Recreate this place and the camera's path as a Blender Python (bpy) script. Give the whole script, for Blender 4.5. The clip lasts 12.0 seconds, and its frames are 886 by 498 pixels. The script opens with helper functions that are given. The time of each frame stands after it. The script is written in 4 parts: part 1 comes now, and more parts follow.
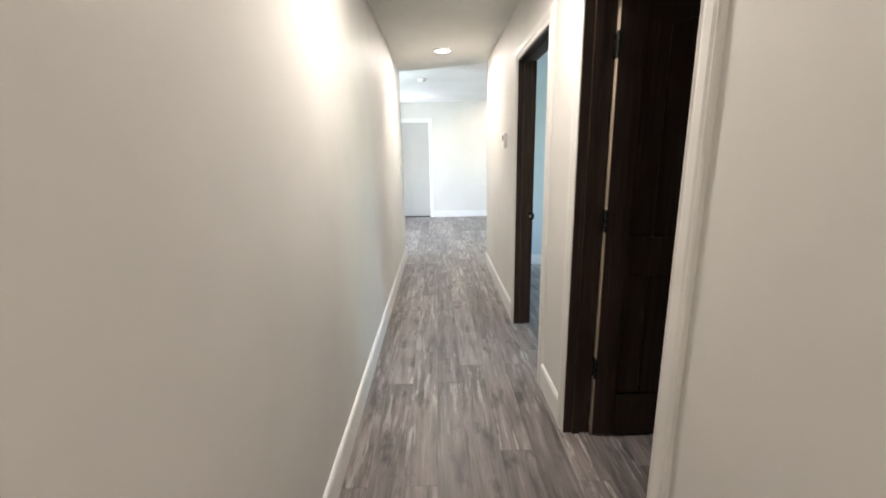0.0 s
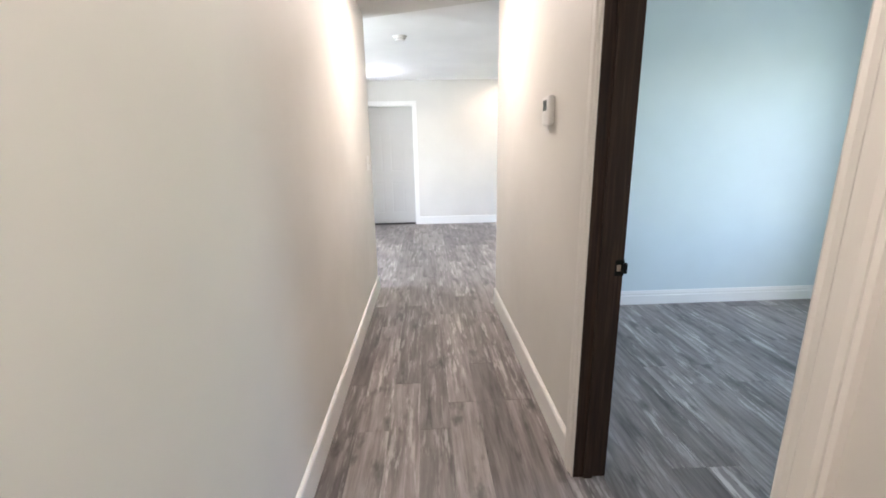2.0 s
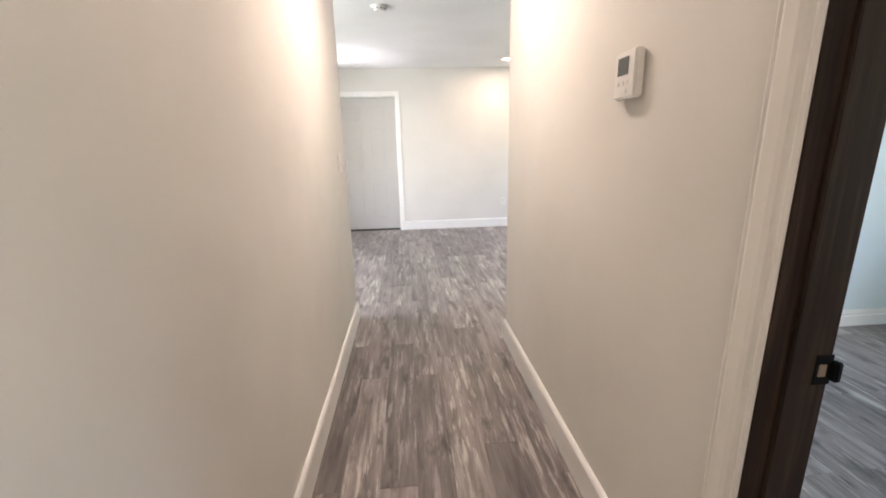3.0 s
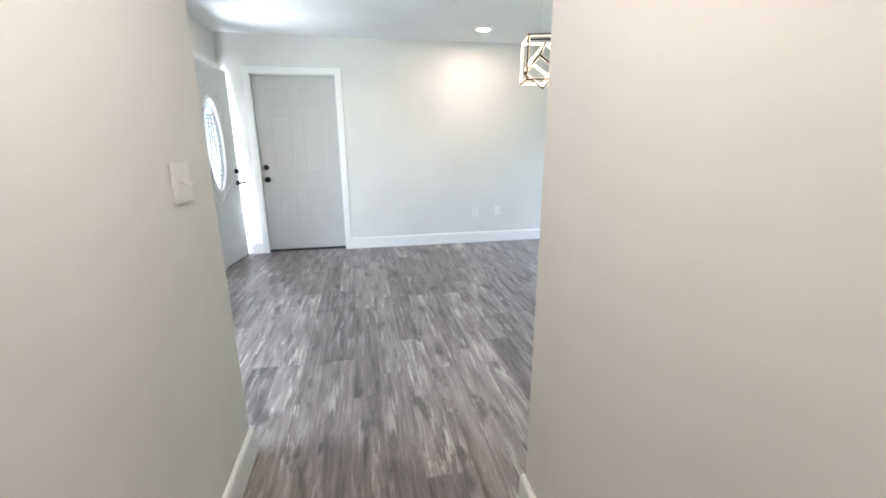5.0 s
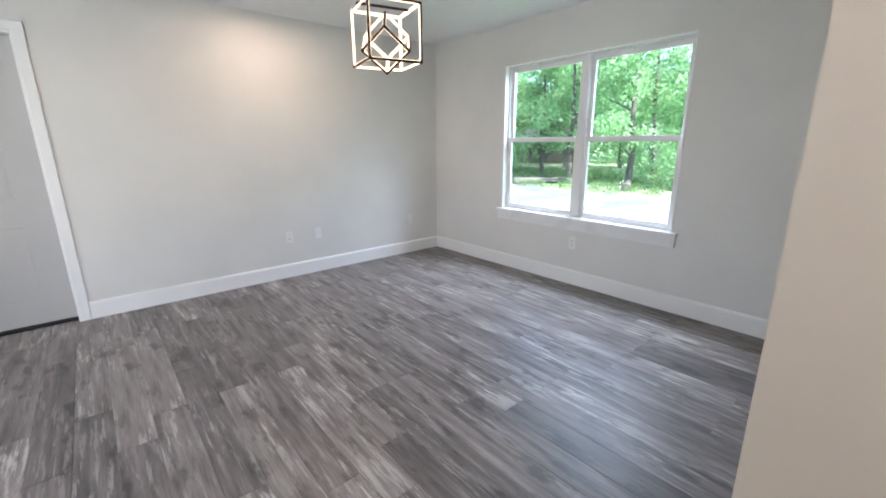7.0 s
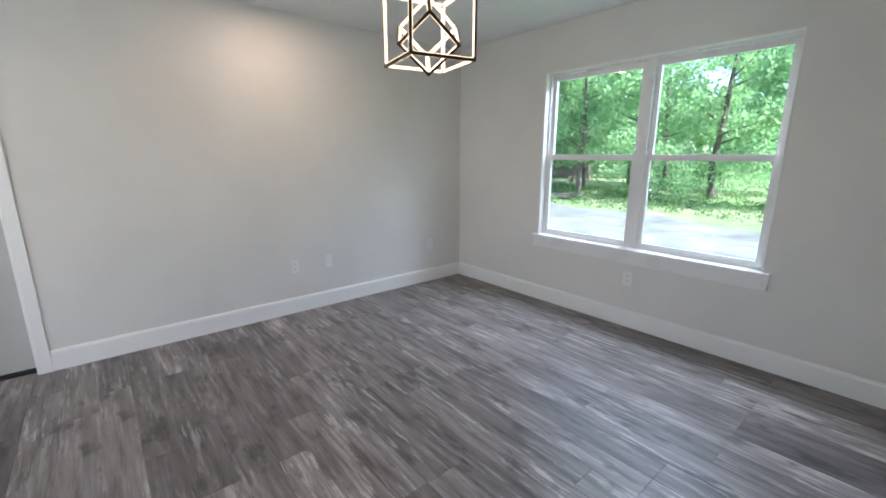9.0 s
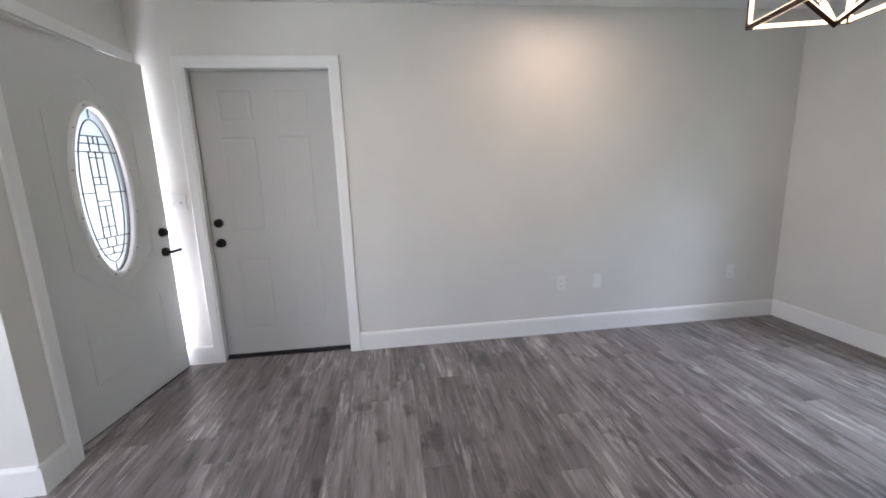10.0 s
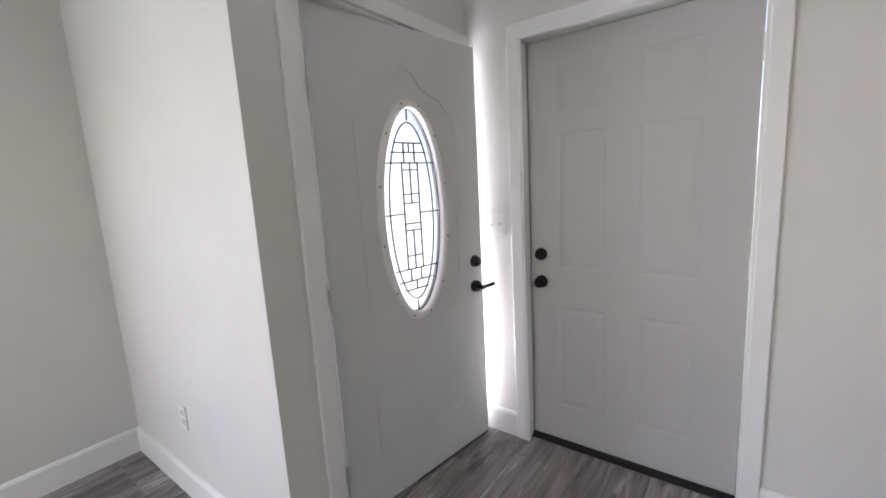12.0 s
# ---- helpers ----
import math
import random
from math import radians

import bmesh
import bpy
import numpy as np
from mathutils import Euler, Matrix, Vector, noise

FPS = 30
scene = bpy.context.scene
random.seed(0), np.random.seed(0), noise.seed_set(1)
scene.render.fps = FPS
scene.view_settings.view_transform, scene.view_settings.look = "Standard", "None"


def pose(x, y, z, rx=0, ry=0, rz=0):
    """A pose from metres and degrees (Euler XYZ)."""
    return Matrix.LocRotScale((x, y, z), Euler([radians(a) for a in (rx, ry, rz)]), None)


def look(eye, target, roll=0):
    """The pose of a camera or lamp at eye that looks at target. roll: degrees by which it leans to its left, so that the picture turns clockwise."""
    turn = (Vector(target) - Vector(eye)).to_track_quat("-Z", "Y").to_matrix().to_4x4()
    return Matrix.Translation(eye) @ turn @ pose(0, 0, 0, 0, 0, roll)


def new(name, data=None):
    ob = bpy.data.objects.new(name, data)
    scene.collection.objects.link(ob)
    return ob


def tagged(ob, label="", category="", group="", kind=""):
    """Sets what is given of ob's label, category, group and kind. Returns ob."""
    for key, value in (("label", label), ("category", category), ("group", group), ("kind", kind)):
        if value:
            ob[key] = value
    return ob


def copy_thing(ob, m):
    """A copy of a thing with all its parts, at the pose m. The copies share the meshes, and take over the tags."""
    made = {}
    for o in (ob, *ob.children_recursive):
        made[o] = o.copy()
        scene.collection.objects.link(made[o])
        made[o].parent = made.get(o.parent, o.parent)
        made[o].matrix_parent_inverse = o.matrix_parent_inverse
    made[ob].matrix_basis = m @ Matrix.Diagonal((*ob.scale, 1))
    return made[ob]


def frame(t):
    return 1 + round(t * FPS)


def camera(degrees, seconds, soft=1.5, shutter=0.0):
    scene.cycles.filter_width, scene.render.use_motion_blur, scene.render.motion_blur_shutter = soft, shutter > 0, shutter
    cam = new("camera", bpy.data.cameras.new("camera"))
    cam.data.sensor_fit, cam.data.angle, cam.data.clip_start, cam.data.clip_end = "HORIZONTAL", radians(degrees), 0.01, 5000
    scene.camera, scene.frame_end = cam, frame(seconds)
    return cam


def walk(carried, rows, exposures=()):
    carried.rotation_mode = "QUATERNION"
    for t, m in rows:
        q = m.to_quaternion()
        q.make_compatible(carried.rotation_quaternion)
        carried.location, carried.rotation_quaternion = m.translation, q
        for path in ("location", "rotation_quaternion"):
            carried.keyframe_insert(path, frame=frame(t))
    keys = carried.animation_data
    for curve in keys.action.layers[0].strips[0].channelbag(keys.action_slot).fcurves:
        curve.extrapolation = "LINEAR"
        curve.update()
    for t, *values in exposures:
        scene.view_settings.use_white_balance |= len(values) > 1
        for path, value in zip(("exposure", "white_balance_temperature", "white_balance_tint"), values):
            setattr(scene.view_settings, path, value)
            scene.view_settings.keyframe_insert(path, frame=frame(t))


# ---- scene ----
cam = camera(94.4, 12.0, soft=1.8)
PATH = [
    (0, (0.117, 0.74, 1.398), (0.137, 2.687, 0.944), -1.2),
    (0.5, (0.111, 1.194, 1.364), (0.14, 3.142, 0.909), -1.0),
    (1, (0.149, 1.646, 1.348), (0.181, 3.592, 0.89), -0.7),
    (1.5, (0.182, 2.084, 1.335), (0.217, 4.025, 0.855), -0.8),
    (2, (0.151, 2.52, 1.338), (0.225, 4.461, 0.861), -1.1),
    (2.5, (0.113, 2.913, 1.321), (0.222, 4.851, 0.84), -1.2),
    (2.7, (0.097, 3.076, 1.315), (0.227, 5.013, 0.832), -1.3),
    (4.3, (0.179, 4.21, 1.361), (0.411, 6.127, 0.843), -0.5),
    (4.5, (0.192, 4.362, 1.361), (0.448, 6.277, 0.843), -0.3),
    (5, (0.198, 4.72, 1.351), (0.566, 6.616, 0.831), -0.3),
    (5.5, (0.168, 5.079, 1.355), (0.701, 6.934, 0.831), -0.4),
    (6, (0.154, 5.386, 1.322), (0.921, 7.161, 0.811), -0.4),
    (6.5, (0.17, 5.618, 1.334), (1.187, 7.263, 0.826), -0.4),
    (6.6, (0.189, 5.654, 1.338), (1.251, 7.271, 0.831), -0.3),
    (7, (0.201, 5.8, 1.335), (1.452, 7.277, 0.834), -0.4),
    (7.2, (0.206, 5.875, 1.345), (1.539, 7.279, 0.845), -0.5),
    (9, (0.393, 6.421, 1.367), (1.65, 7.912, 0.925), 0.1),
    (9.5, (0.376, 6.626, 1.33), (1.212, 8.397, 0.924), -0.7),
    (10, (0.309, 6.867, 1.353), (0.554, 8.815, 0.972), -2.0),
    (10.5, (0.197, 7.098, 1.361), (-0.119, 9.039, 0.994), -2.9),
    (11, (0.157, 7.378, 1.371), (-0.59, 9.198, 1.015), -3.2),
    (11.2, (0.145, 7.485, 1.385), (-0.73, 9.248, 1.03), -3.3),
    (11.5, (0.102, 7.659, 1.377), (-0.917, 9.347, 1.043), -3.3),
    (12, (-0.072, 8.008, 1.417), (-1.254, 9.589, 1.098), -3.2),
]
EXPOSURE = [
    (0.0, 3.32, 6150, 12), (1.0, 3.45, 6200, 16), (1.5, 3.28, 5950, 16), (2.0, 3.2, 6350, 18), (2.5, 3.08, 6900, 22), (4.5, 3.02, 6350, 15),
    (5.5, 2.75, 5950, 13), (6.5, 2.5, 6250, 19), (7.2, 2.4, 6350, 19), (9.0, 2.05, 6350, 18), (10.0, 2.12, 6350, 21), (10.5, 2.1, 6350, 22), (11.5, 2.1, 6450, 24), (12.0, 2.0, 6500, 24),
]
walk(cam, [(t, look(eye, target, roll)) for t, eye, target, roll in PATH], EXPOSURE)

# ---- world, sun, lights ----
world = bpy.data.worlds.new("world")
scene.world = world
world.use_nodes = True
wn = world.node_tree.nodes
sky = wn.new("ShaderNodeTexSky")
sky.sky_type = "NISHITA"
sky.sun_disc = False
sky.sun_elevation, sky.sun_rotation = radians(45), radians(182)
wn["Background"].inputs[1].default_value = 0.15
world.node_tree.links.new(sky.outputs[0], wn["Background"].inputs[0])

SUN_DIR = Vector((-0.02, -0.70, 0.71))
sun = new("sun", bpy.data.lights.new("sun", "SUN"))
sun.data.energy, sun.data.angle, sun.data.color = 5.0, radians(0.5), (1.0, 0.95, 0.87)
sun.matrix_world = look(SUN_DIR * 40, (0, 0, 0))


def area_lamp(name, eye, target, w, h, watts, colour, shape="RECTANGLE"):
    lamp = new(name, bpy.data.lights.new(name, "AREA"))
    d = lamp.data
    d.shape, d.size, d.size_y, d.energy, d.color = shape, w, h, watts, colour
    lamp.matrix_world = look(eye, target)
    return lamp


WARM, DAY = (1.0, 0.89, 0.77), (0.90, 0.96, 1.0)
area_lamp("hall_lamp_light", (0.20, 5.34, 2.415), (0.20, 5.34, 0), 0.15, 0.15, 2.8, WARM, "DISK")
# Next two lamps are unseen, added to brighten the nearer hall walls.
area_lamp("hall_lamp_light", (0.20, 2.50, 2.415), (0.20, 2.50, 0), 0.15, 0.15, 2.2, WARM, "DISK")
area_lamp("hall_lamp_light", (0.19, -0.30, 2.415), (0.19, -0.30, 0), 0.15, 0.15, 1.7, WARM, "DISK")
area_lamp("recessed_light", (1.53, 9.29, 2.43), (1.53, 9.29, 0), 0.12, 0.12, 1.75, (1.0, 0.80, 0.62), "DISK")
# lamps standing in for daylight; the first two are added at unseen openings
area_lamp("unseen_south_daylight", (-1.70, 3.03, 1.45), (-1.70, 8, 1.4), 1.7, 1.2, 9, DAY)
area_lamp("unseen_west_daylight", (-2.775, 6.35, 1.4), (3, 6.5, 1.1), 1.6, 1.2, 13, (0.84, 0.93, 1.0))
area_lamp("bedroom_window_daylight", (3.52, 4.0, 1.4), (2.75, 5.3, 0.45), 1.3, 1.1, 2.8, (0.72, 0.91, 0.97))
# Extra sky light, added outside above the window and out of view.
area_lamp("living_window_daylight", (4.25, 7.93, 2.75), (2.0, 7.8, 0.0), 1.7, 0.7, 41, (0.68, 0.84, 1.0))
# Added panel in place of bright sky; whitens the oval glass.
area_lamp("front_door_daylight", (-2.05, 9.80, 1.05), (-1.1, 9.82, 1.40), 2.0, 1.9, 17, (0.88, 0.93, 1.0))
# Added low lamp in place of light bounced off a sunlit porch floor.
area_lamp("porch_daylight", (-1.80, 9.70, 0.25), (-1.20, 9.76, 2.06), 0.7, 0.5, 27, (0.88, 0.93, 1.0))


# ---- materials ----
def material(name, colour, rough=0.5, metal=0.0, spec=0.5):
    m = bpy.data.materials.new(name)
    m.use_nodes = True
    b = m.node_tree.nodes["Principled BSDF"]
    b.inputs["Base Color"].default_value = (*colour, 1)
    b.inputs["Roughness"].default_value = rough
    b.inputs["Metallic"].default_value = metal
    b.inputs["Specular IOR Level"].default_value = spec
    return m, m.node_tree.nodes, m.node_tree.links, b


def mix_colour(n, l, fac, a, b, blend="MIX"):
    x = n.new("ShaderNodeMix")
    x.data_type, x.blend_type = "RGBA", blend
    for i, v in ((0, fac), (6, a), (7, b)):
        if isinstance(v, (int, float)):
            x.inputs[i].default_value = v
        elif isinstance(v, tuple):
            x.inputs[i].default_value = (*v, 1)
        else:
            l.new(v, x.inputs[i])
    return x.outputs[2]


def ramp(n, l, src, stops):
    r = n.new("ShaderNodeValToRGB")
    while len(r.color_ramp.elements) < len(stops):
        r.color_ramp.elements.new(0.5)
    for e, (p, c) in zip(r.color_ramp.elements, stops):
        e.position = p
        e.color = (*c, 1) if isinstance(c, tuple) else (c, c, c, 1)
    l.new(src, r.inputs[0])
    return r.outputs[0]


def noise_tex(n, l, coord, scale, detail=4.0, rough=0.55, stretch=None):
    if stretch:
        mp = n.new("ShaderNodeMapping")
        mp.inputs["Scale"].default_value = stretch
        l.new(coord, mp.inputs[0])
        coord = mp.outputs[0]
    t = n.new("ShaderNodeTexNoise")
    t.inputs["Scale"].default_value, t.inputs["Detail"].default_value, t.inputs["Roughness"].default_value = scale, detail, rough
    l.new(coord, t.inputs["Vector"])
    return t.outputs["Fac"]


def bump(n, l, b, height, strength, distance):
    bp = n.new("ShaderNodeBump")
    bp.inputs["Strength"].default_value, bp.inputs["Distance"].default_value = strength, distance
    l.new(height, bp.inputs["Height"])
    l.new(bp.outputs[0], b.inputs["Normal"])


def painted(name, colour, rough, grain, depth, blotch=0.05):
    m, n, l, b = material(name, colour, rough)
    co = n.new("ShaderNodeTexCoord").outputs["Object"]
    big = noise_tex(n, l, co, 1.3, 3)
    low = tuple(c * (1 - blotch) for c in colour)
    high = tuple(min(1, c * (1 + blotch)) for c in colour)
    l.new(ramp(n, l, big, [(0.3, low), (0.7, high)]), b.inputs["Base Color"])
    fine = noise_tex(n, l, co, grain, 3)
    l.new(ramp(n, l, noise_tex(n, l, co, 6, 4), [(0.3, rough - 0.06), (0.7, rough + 0.06)]), b.inputs["Roughness"])
    bump(n, l, b, fine, depth, 0.002)
    return m


WALL = painted("wall_paint", (0.66, 0.64, 0.60), 0.55, 140, 0.07)
WALL_BLUE = painted("bedroom_wall_paint", (0.58, 0.66, 0.675), 0.55, 140, 0.07)
CEIL = painted("ceiling_paint", (0.80, 0.80, 0.79), 0.8, 90, 0.3)
# Darker than the main ceiling colour; only on the hall slab.
CEIL_HALL = painted("hall_ceiling_darker", (0.66, 0.65, 0.61), 0.8, 90, 0.3)
TRIM = painted("trim_paint", (0.78, 0.77, 0.745), 0.35, 60, 0.08, 0.02)
# Door grey lightened in the colour, making up for its backlit shade.
DOOR_LIFTED = painted("door_paint_lifted", (0.60, 0.60, 0.575), 0.45, 70, 0.10, 0.03)
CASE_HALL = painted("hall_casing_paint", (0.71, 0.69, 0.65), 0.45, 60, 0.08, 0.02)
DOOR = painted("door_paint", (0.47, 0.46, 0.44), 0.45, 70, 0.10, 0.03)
VINYL = painted("white_vinyl", (0.74, 0.73, 0.71), 0.3, 40, 0.05, 0.02)
PLATE = painted("plate_plastic", (0.73, 0.72, 0.69), 0.3, 40, 0.03, 0.02)
OUTSIDE = painted("siding_paint", (0.62, 0.62, 0.60), 0.7, 30, 0.2)
BLACK = painted("black_metal", (0.006, 0.006, 0.006), 0.5, 60, 0.05, 0.1)
BLACK.node_tree.nodes["Principled BSDF"].inputs["Specular IOR Level"].default_value = 0.18
SLOT = painted("slot_dark", (0.03, 0.03, 0.03), 0.6, 60, 0.05, 0.1)
STEEL = material("hinge_steel", (0.62, 0.61, 0.58), 0.35, 1.0)[0]
RUBBER = painted("door_sweep", (0.015, 0.014, 0.014), 0.6, 60, 0.1, 0.1)
RAW = painted("raw_wood_edge", (0.30, 0.24, 0.18), 0.6, 40, 0.2, 0.1)
BROWN = painted("brown_metal", (0.16, 0.135, 0.115), 0.5, 40, 0.1, 0.1)
GREYLCD = painted("lcd_grey", (0.10, 0.11, 0.10), 0.2, 60, 0.02)
ROOF = painted("roof_dark", (0.05, 0.05, 0.055), 0.8, 20, 0.4, 0.2)


def stained_wood():
    m, n, l, b = material("dark_stained_wood", (0.02, 0.012, 0.008), 0.55, 0.0, 0.28)
    co = n.new("ShaderNodeTexCoord").outputs["Object"]
    g = noise_tex(n, l, co, 1.0, 6, 0.65, (55, 55, 2.6))
    big = noise_tex(n, l, co, 1.0, 3, 0.5, (9, 9, 1.1))
    c = ramp(n, l, g, [(0.32, (0.012, 0.007, 0.005)), (0.55, (0.032, 0.018, 0.012)), (0.78, (0.085, 0.055, 0.038))])
    l.new(mix_colour(n, l, ramp(n, l, big, [(0.4, 0.0), (0.75, 0.5)]), c, (0.040, 0.026, 0.018)), b.inputs["Base Color"])
    bump(n, l, b, g, 0.2, 0.002)
    return m


STAIN = stained_wood()


def plank_vinyl():
    m, n, l, b = material("grey_wood_plank", (0.2, 0.19, 0.18), 0.38, 0.0, 0.4)
    co = n.new("ShaderNodeTexCoord").outputs["Object"]
    rnd = n.new("ShaderNodeObjectInfo").outputs["Random"]
    off = n.new("ShaderNodeCombineXYZ")
    mul = n.new("ShaderNodeMath")
    mul.operation = "MULTIPLY"
    mul.inputs[1].default_value = 37.0
    l.new(rnd, mul.inputs[0])
    l.new(mul.outputs[0], off.inputs[0])
    l.new(mul.outputs[0], off.inputs[1])
    add = n.new("ShaderNodeVectorMath")
    l.new(co, add.inputs[0])
    l.new(off.outputs[0], add.inputs[1])
    v = add.outputs[0]
    grain = noise_tex(n, l, v, 1.0, 7, 0.66, (75, 3.6, 1))
    bands = noise_tex(n, l, v, 1.0, 5, 0.6, (20, 2.0, 1))
    pale = noise_tex(n, l, v, 1.0, 6, 0.66, (34, 3.2, 1))
    where = noise_tex(n, l, v, 1.0, 2, 0.5, (4, 1.3, 1))
    blot = noise_tex(n, l, v, 1.0, 4, 0.6, (9, 3.2, 1))
    base = ramp(n, l, bands, [(0.30, (0.090, 0.077, 0.074)), (0.47, (0.175, 0.154, 0.147)), (0.62, (0.238, 0.212, 0.203)), (0.75, (0.325, 0.295, 0.281))])
    fine = mix_colour(n, l, 0.35, base, ramp(n, l, grain, [(0.28, 0.12), (0.5, 0.48), (0.75, 0.9)]), "OVERLAY")
    gate = n.new("ShaderNodeMath")
    gate.operation = "MULTIPLY"
    l.new(ramp(n, l, pale, [(0.52, 0.0), (0.60, 0.74)]), gate.inputs[0])
    l.new(ramp(n, l, where, [(0.42, 0.0), (0.62, 1.0)]), gate.inputs[1])
    c = mix_colour(n, l, gate.outputs[0], fine, (0.475, 0.445, 0.425))
    dark = ramp(n, l, blot, [(0.33, 0.8), (0.44, 0.0)])
    c = mix_colour(n, l, dark, c, (0.062, 0.056, 0.053))
    tone = ramp(n, l, rnd, [(0.0, 0.78), (0.5, 1.10), (1.0, 1.46)])
    l.new(mix_colour(n, l, 1.0, c, tone, "MULTIPLY"), b.inputs["Base Color"])
    l.new(ramp(n, l, grain, [(0.3, 0.31), (0.7, 0.45)]), b.inputs["Roughness"])
    bump(n, l, b, grain, 0.22, 0.0015)
    return m


PLANK = plank_vinyl()


def glowing(name, colour, strength):
    m, n, l, b = material(name, (0.9, 0.88, 0.84), 0.4)
    b.inputs["Emission Color"].default_value = (*colour, 1)
    b.inputs["Emission Strength"].default_value = strength
    return m


LED = glowing("led_strip", (1.0, 0.75, 0.44), 0.6)
LENS = glowing("lamp_diffuser", (1.0, 0.84, 0.64), 1.3)


def clear_glass():
    m = bpy.data.materials.new("window_glass")
    m.use_nodes = True
    n, l = m.node_tree.nodes, m.node_tree.links
    n.remove(n["Principled BSDF"])
    t, g, f, x = (n.new("ShaderNode" + s) for s in ("BsdfTransparent", "BsdfGlossy", "LayerWeight", "MixShader"))
    g.inputs["Roughness"].default_value = 0.02
    f.inputs["Blend"].default_value = 0.35
    k = n.new("ShaderNodeMath")
    k.operation = "MULTIPLY_ADD"
    k.inputs[1].default_value, k.inputs[2].default_value = 0.16, 0.02
    l.new(f.outputs["Facing"], k.inputs[0])
    t.inputs[0].default_value = (0.87, 0.96, 0.97, 1)
    l.new(k.outputs[0], x.inputs[0])
    l.new(t.outputs[0], x.inputs[1])
    l.new(g.outputs[0], x.inputs[2])
    l.new(x.outputs[0], n["Material Output"].inputs[0])
    return m


GLASS = clear_glass()


def textured_glass():
    m, n, l, b = material("textured_door_glass", (0.26, 0.275, 0.28), 0.42)
    b.inputs["Transmission Weight"].default_value = 1.0
    b.inputs["IOR"].default_value = 1.35
    co = n.new("ShaderNodeTexCoord").outputs["Object"]
    bump(n, l, b, noise_tex(n, l, co, 60, 3), 0.5, 0.004)
    return m


OVAL_GLASS = textured_glass()
LEAD = material("lead_came", (0.03, 0.03, 0.033), 0.6, 0.0)[0]


def leafy(name, a, b_, c_):
    m, n, l, b = material(name, a, 0.55)
    geo = n.new("ShaderNodeNewGeometry")
    col = ramp(n, l, geo.outputs["Random Per Island"], [(0.0, a), (0.5, b_), (1.0, c_)])
    l.new(col, b.inputs["Base Color"])
    tr, x = n.new("ShaderNodeBsdfTranslucent"), n.new("ShaderNodeMixShader")
    l.new(col, tr.inputs[0])
    x.inputs[0].default_value = 0.68
    l.new(b.outputs[0], x.inputs[1])
    l.new(tr.outputs[0], x.inputs[2])
    l.new(x.outputs[0], n["Material Output"].inputs[0])
    return m


LEAF = leafy("leaf_green", (0.18, 0.36, 0.17), (0.30, 0.51, 0.25), (0.46, 0.62, 0.36))
GRASS = leafy("grass_green", (0.11, 0.20, 0.07), (0.17, 0.28, 0.11), (0.22, 0.33, 0.16))


def bark():
    m, n, l, b = material("tree_bark", (0.10, 0.085, 0.07), 0.9)
    co = n.new("ShaderNodeTexCoord").outputs["Object"]
    g = noise_tex(n, l, co, 1.0, 5, 0.6, (14, 14, 3))
    l.new(ramp(n, l, g, [(0.3, (0.05, 0.042, 0.036)), (0.7, (0.16, 0.14, 0.12))]), b.inputs["Base Color"])
    bump(n, l, b, g, 0.6, 0.02)
    return m


BARK = bark()


def ground_mat():
    m, n, l, b = material("lawn_and_soil", (0.12, 0.2, 0.06), 0.95)
    co = n.new("ShaderNodeTexCoord").outputs["Object"]
    f = noise_tex(n, l, co, 3.0, 6)
    big = noise_tex(n, l, co, 0.22, 4)
    g = ramp(n, l, f, [(0.3, (0.08, 0.15, 0.05)), (0.6, (0.16, 0.25, 0.10)), (0.8, (0.24, 0.30, 0.15))])
    l.new(mix_colour(n, l, ramp(n, l, big, [(0.45, 0.0), (0.62, 0.6)]), g, (0.30, 0.26, 0.19)), b.inputs["Base Color"])
    bump(n, l, b, f, 0.6, 0.05)
    return m


GROUND = ground_mat()
# Gravel made darker, bluish and blotchy in place of dappled tree shade.
DRIVE = painted("gravel_shade_dapples", (0.17, 0.172, 0.175), 0.95, 14, 0.9, 0.4)
GRAVEL = painted("pale_gravel", (0.30, 0.29, 0.27), 0.95, 18, 0.8, 0.25)


# ---- building helpers ----
def finish(name, bm, mat, smooth=False):
    me = bpy.data.meshes.new(name)
    bmesh.ops.recalc_face_normals(bm, faces=bm.faces[:])
    bm.to_mesh(me)
    bm.free()
    me.materials.append(mat)
    if smooth:
        for p in me.polygons:
            p.use_smooth = True
    return new(name, me)


def part(name, bm, mat, parent=None, label="", smooth=False):
    ob = finish(name, bm, mat, smooth)
    ob.parent = parent
    if label:
        tagged(ob, label)
    return ob


def box(bm, x0, x1, y0, y1, z0, z1, bevel=0.0):
    r = bmesh.ops.create_cube(bm, size=1.0)
    bmesh.ops.scale(bm, verts=r["verts"], vec=(abs(x1 - x0), abs(y1 - y0), abs(z1 - z0)))
    bmesh.ops.translate(bm, verts=r["verts"], vec=((x0 + x1) / 2, (y0 + y1) / 2, (z0 + z1) / 2))
    if bevel:
        edges = list({e for v in r["verts"] for e in v.link_edges})
        bmesh.ops.bevel(bm, geom=edges, offset=bevel, segments=2, affect="EDGES")
    return bm


def boxed(*a, bevel=0.0):
    return box(bmesh.new(), *a, bevel=bevel)


def tube(bm, m, r0, r1, h, seg=20):
    r = bmesh.ops.create_cone(bm, cap_ends=True, segments=seg, radius1=r0, radius2=r1, depth=h)
    bmesh.ops.transform(bm, verts=r["verts"], matrix=m)
    return bm


def empty(name, m=None):
    ob = new(name)
    if m is not None:
        ob.matrix_world = m
    return ob


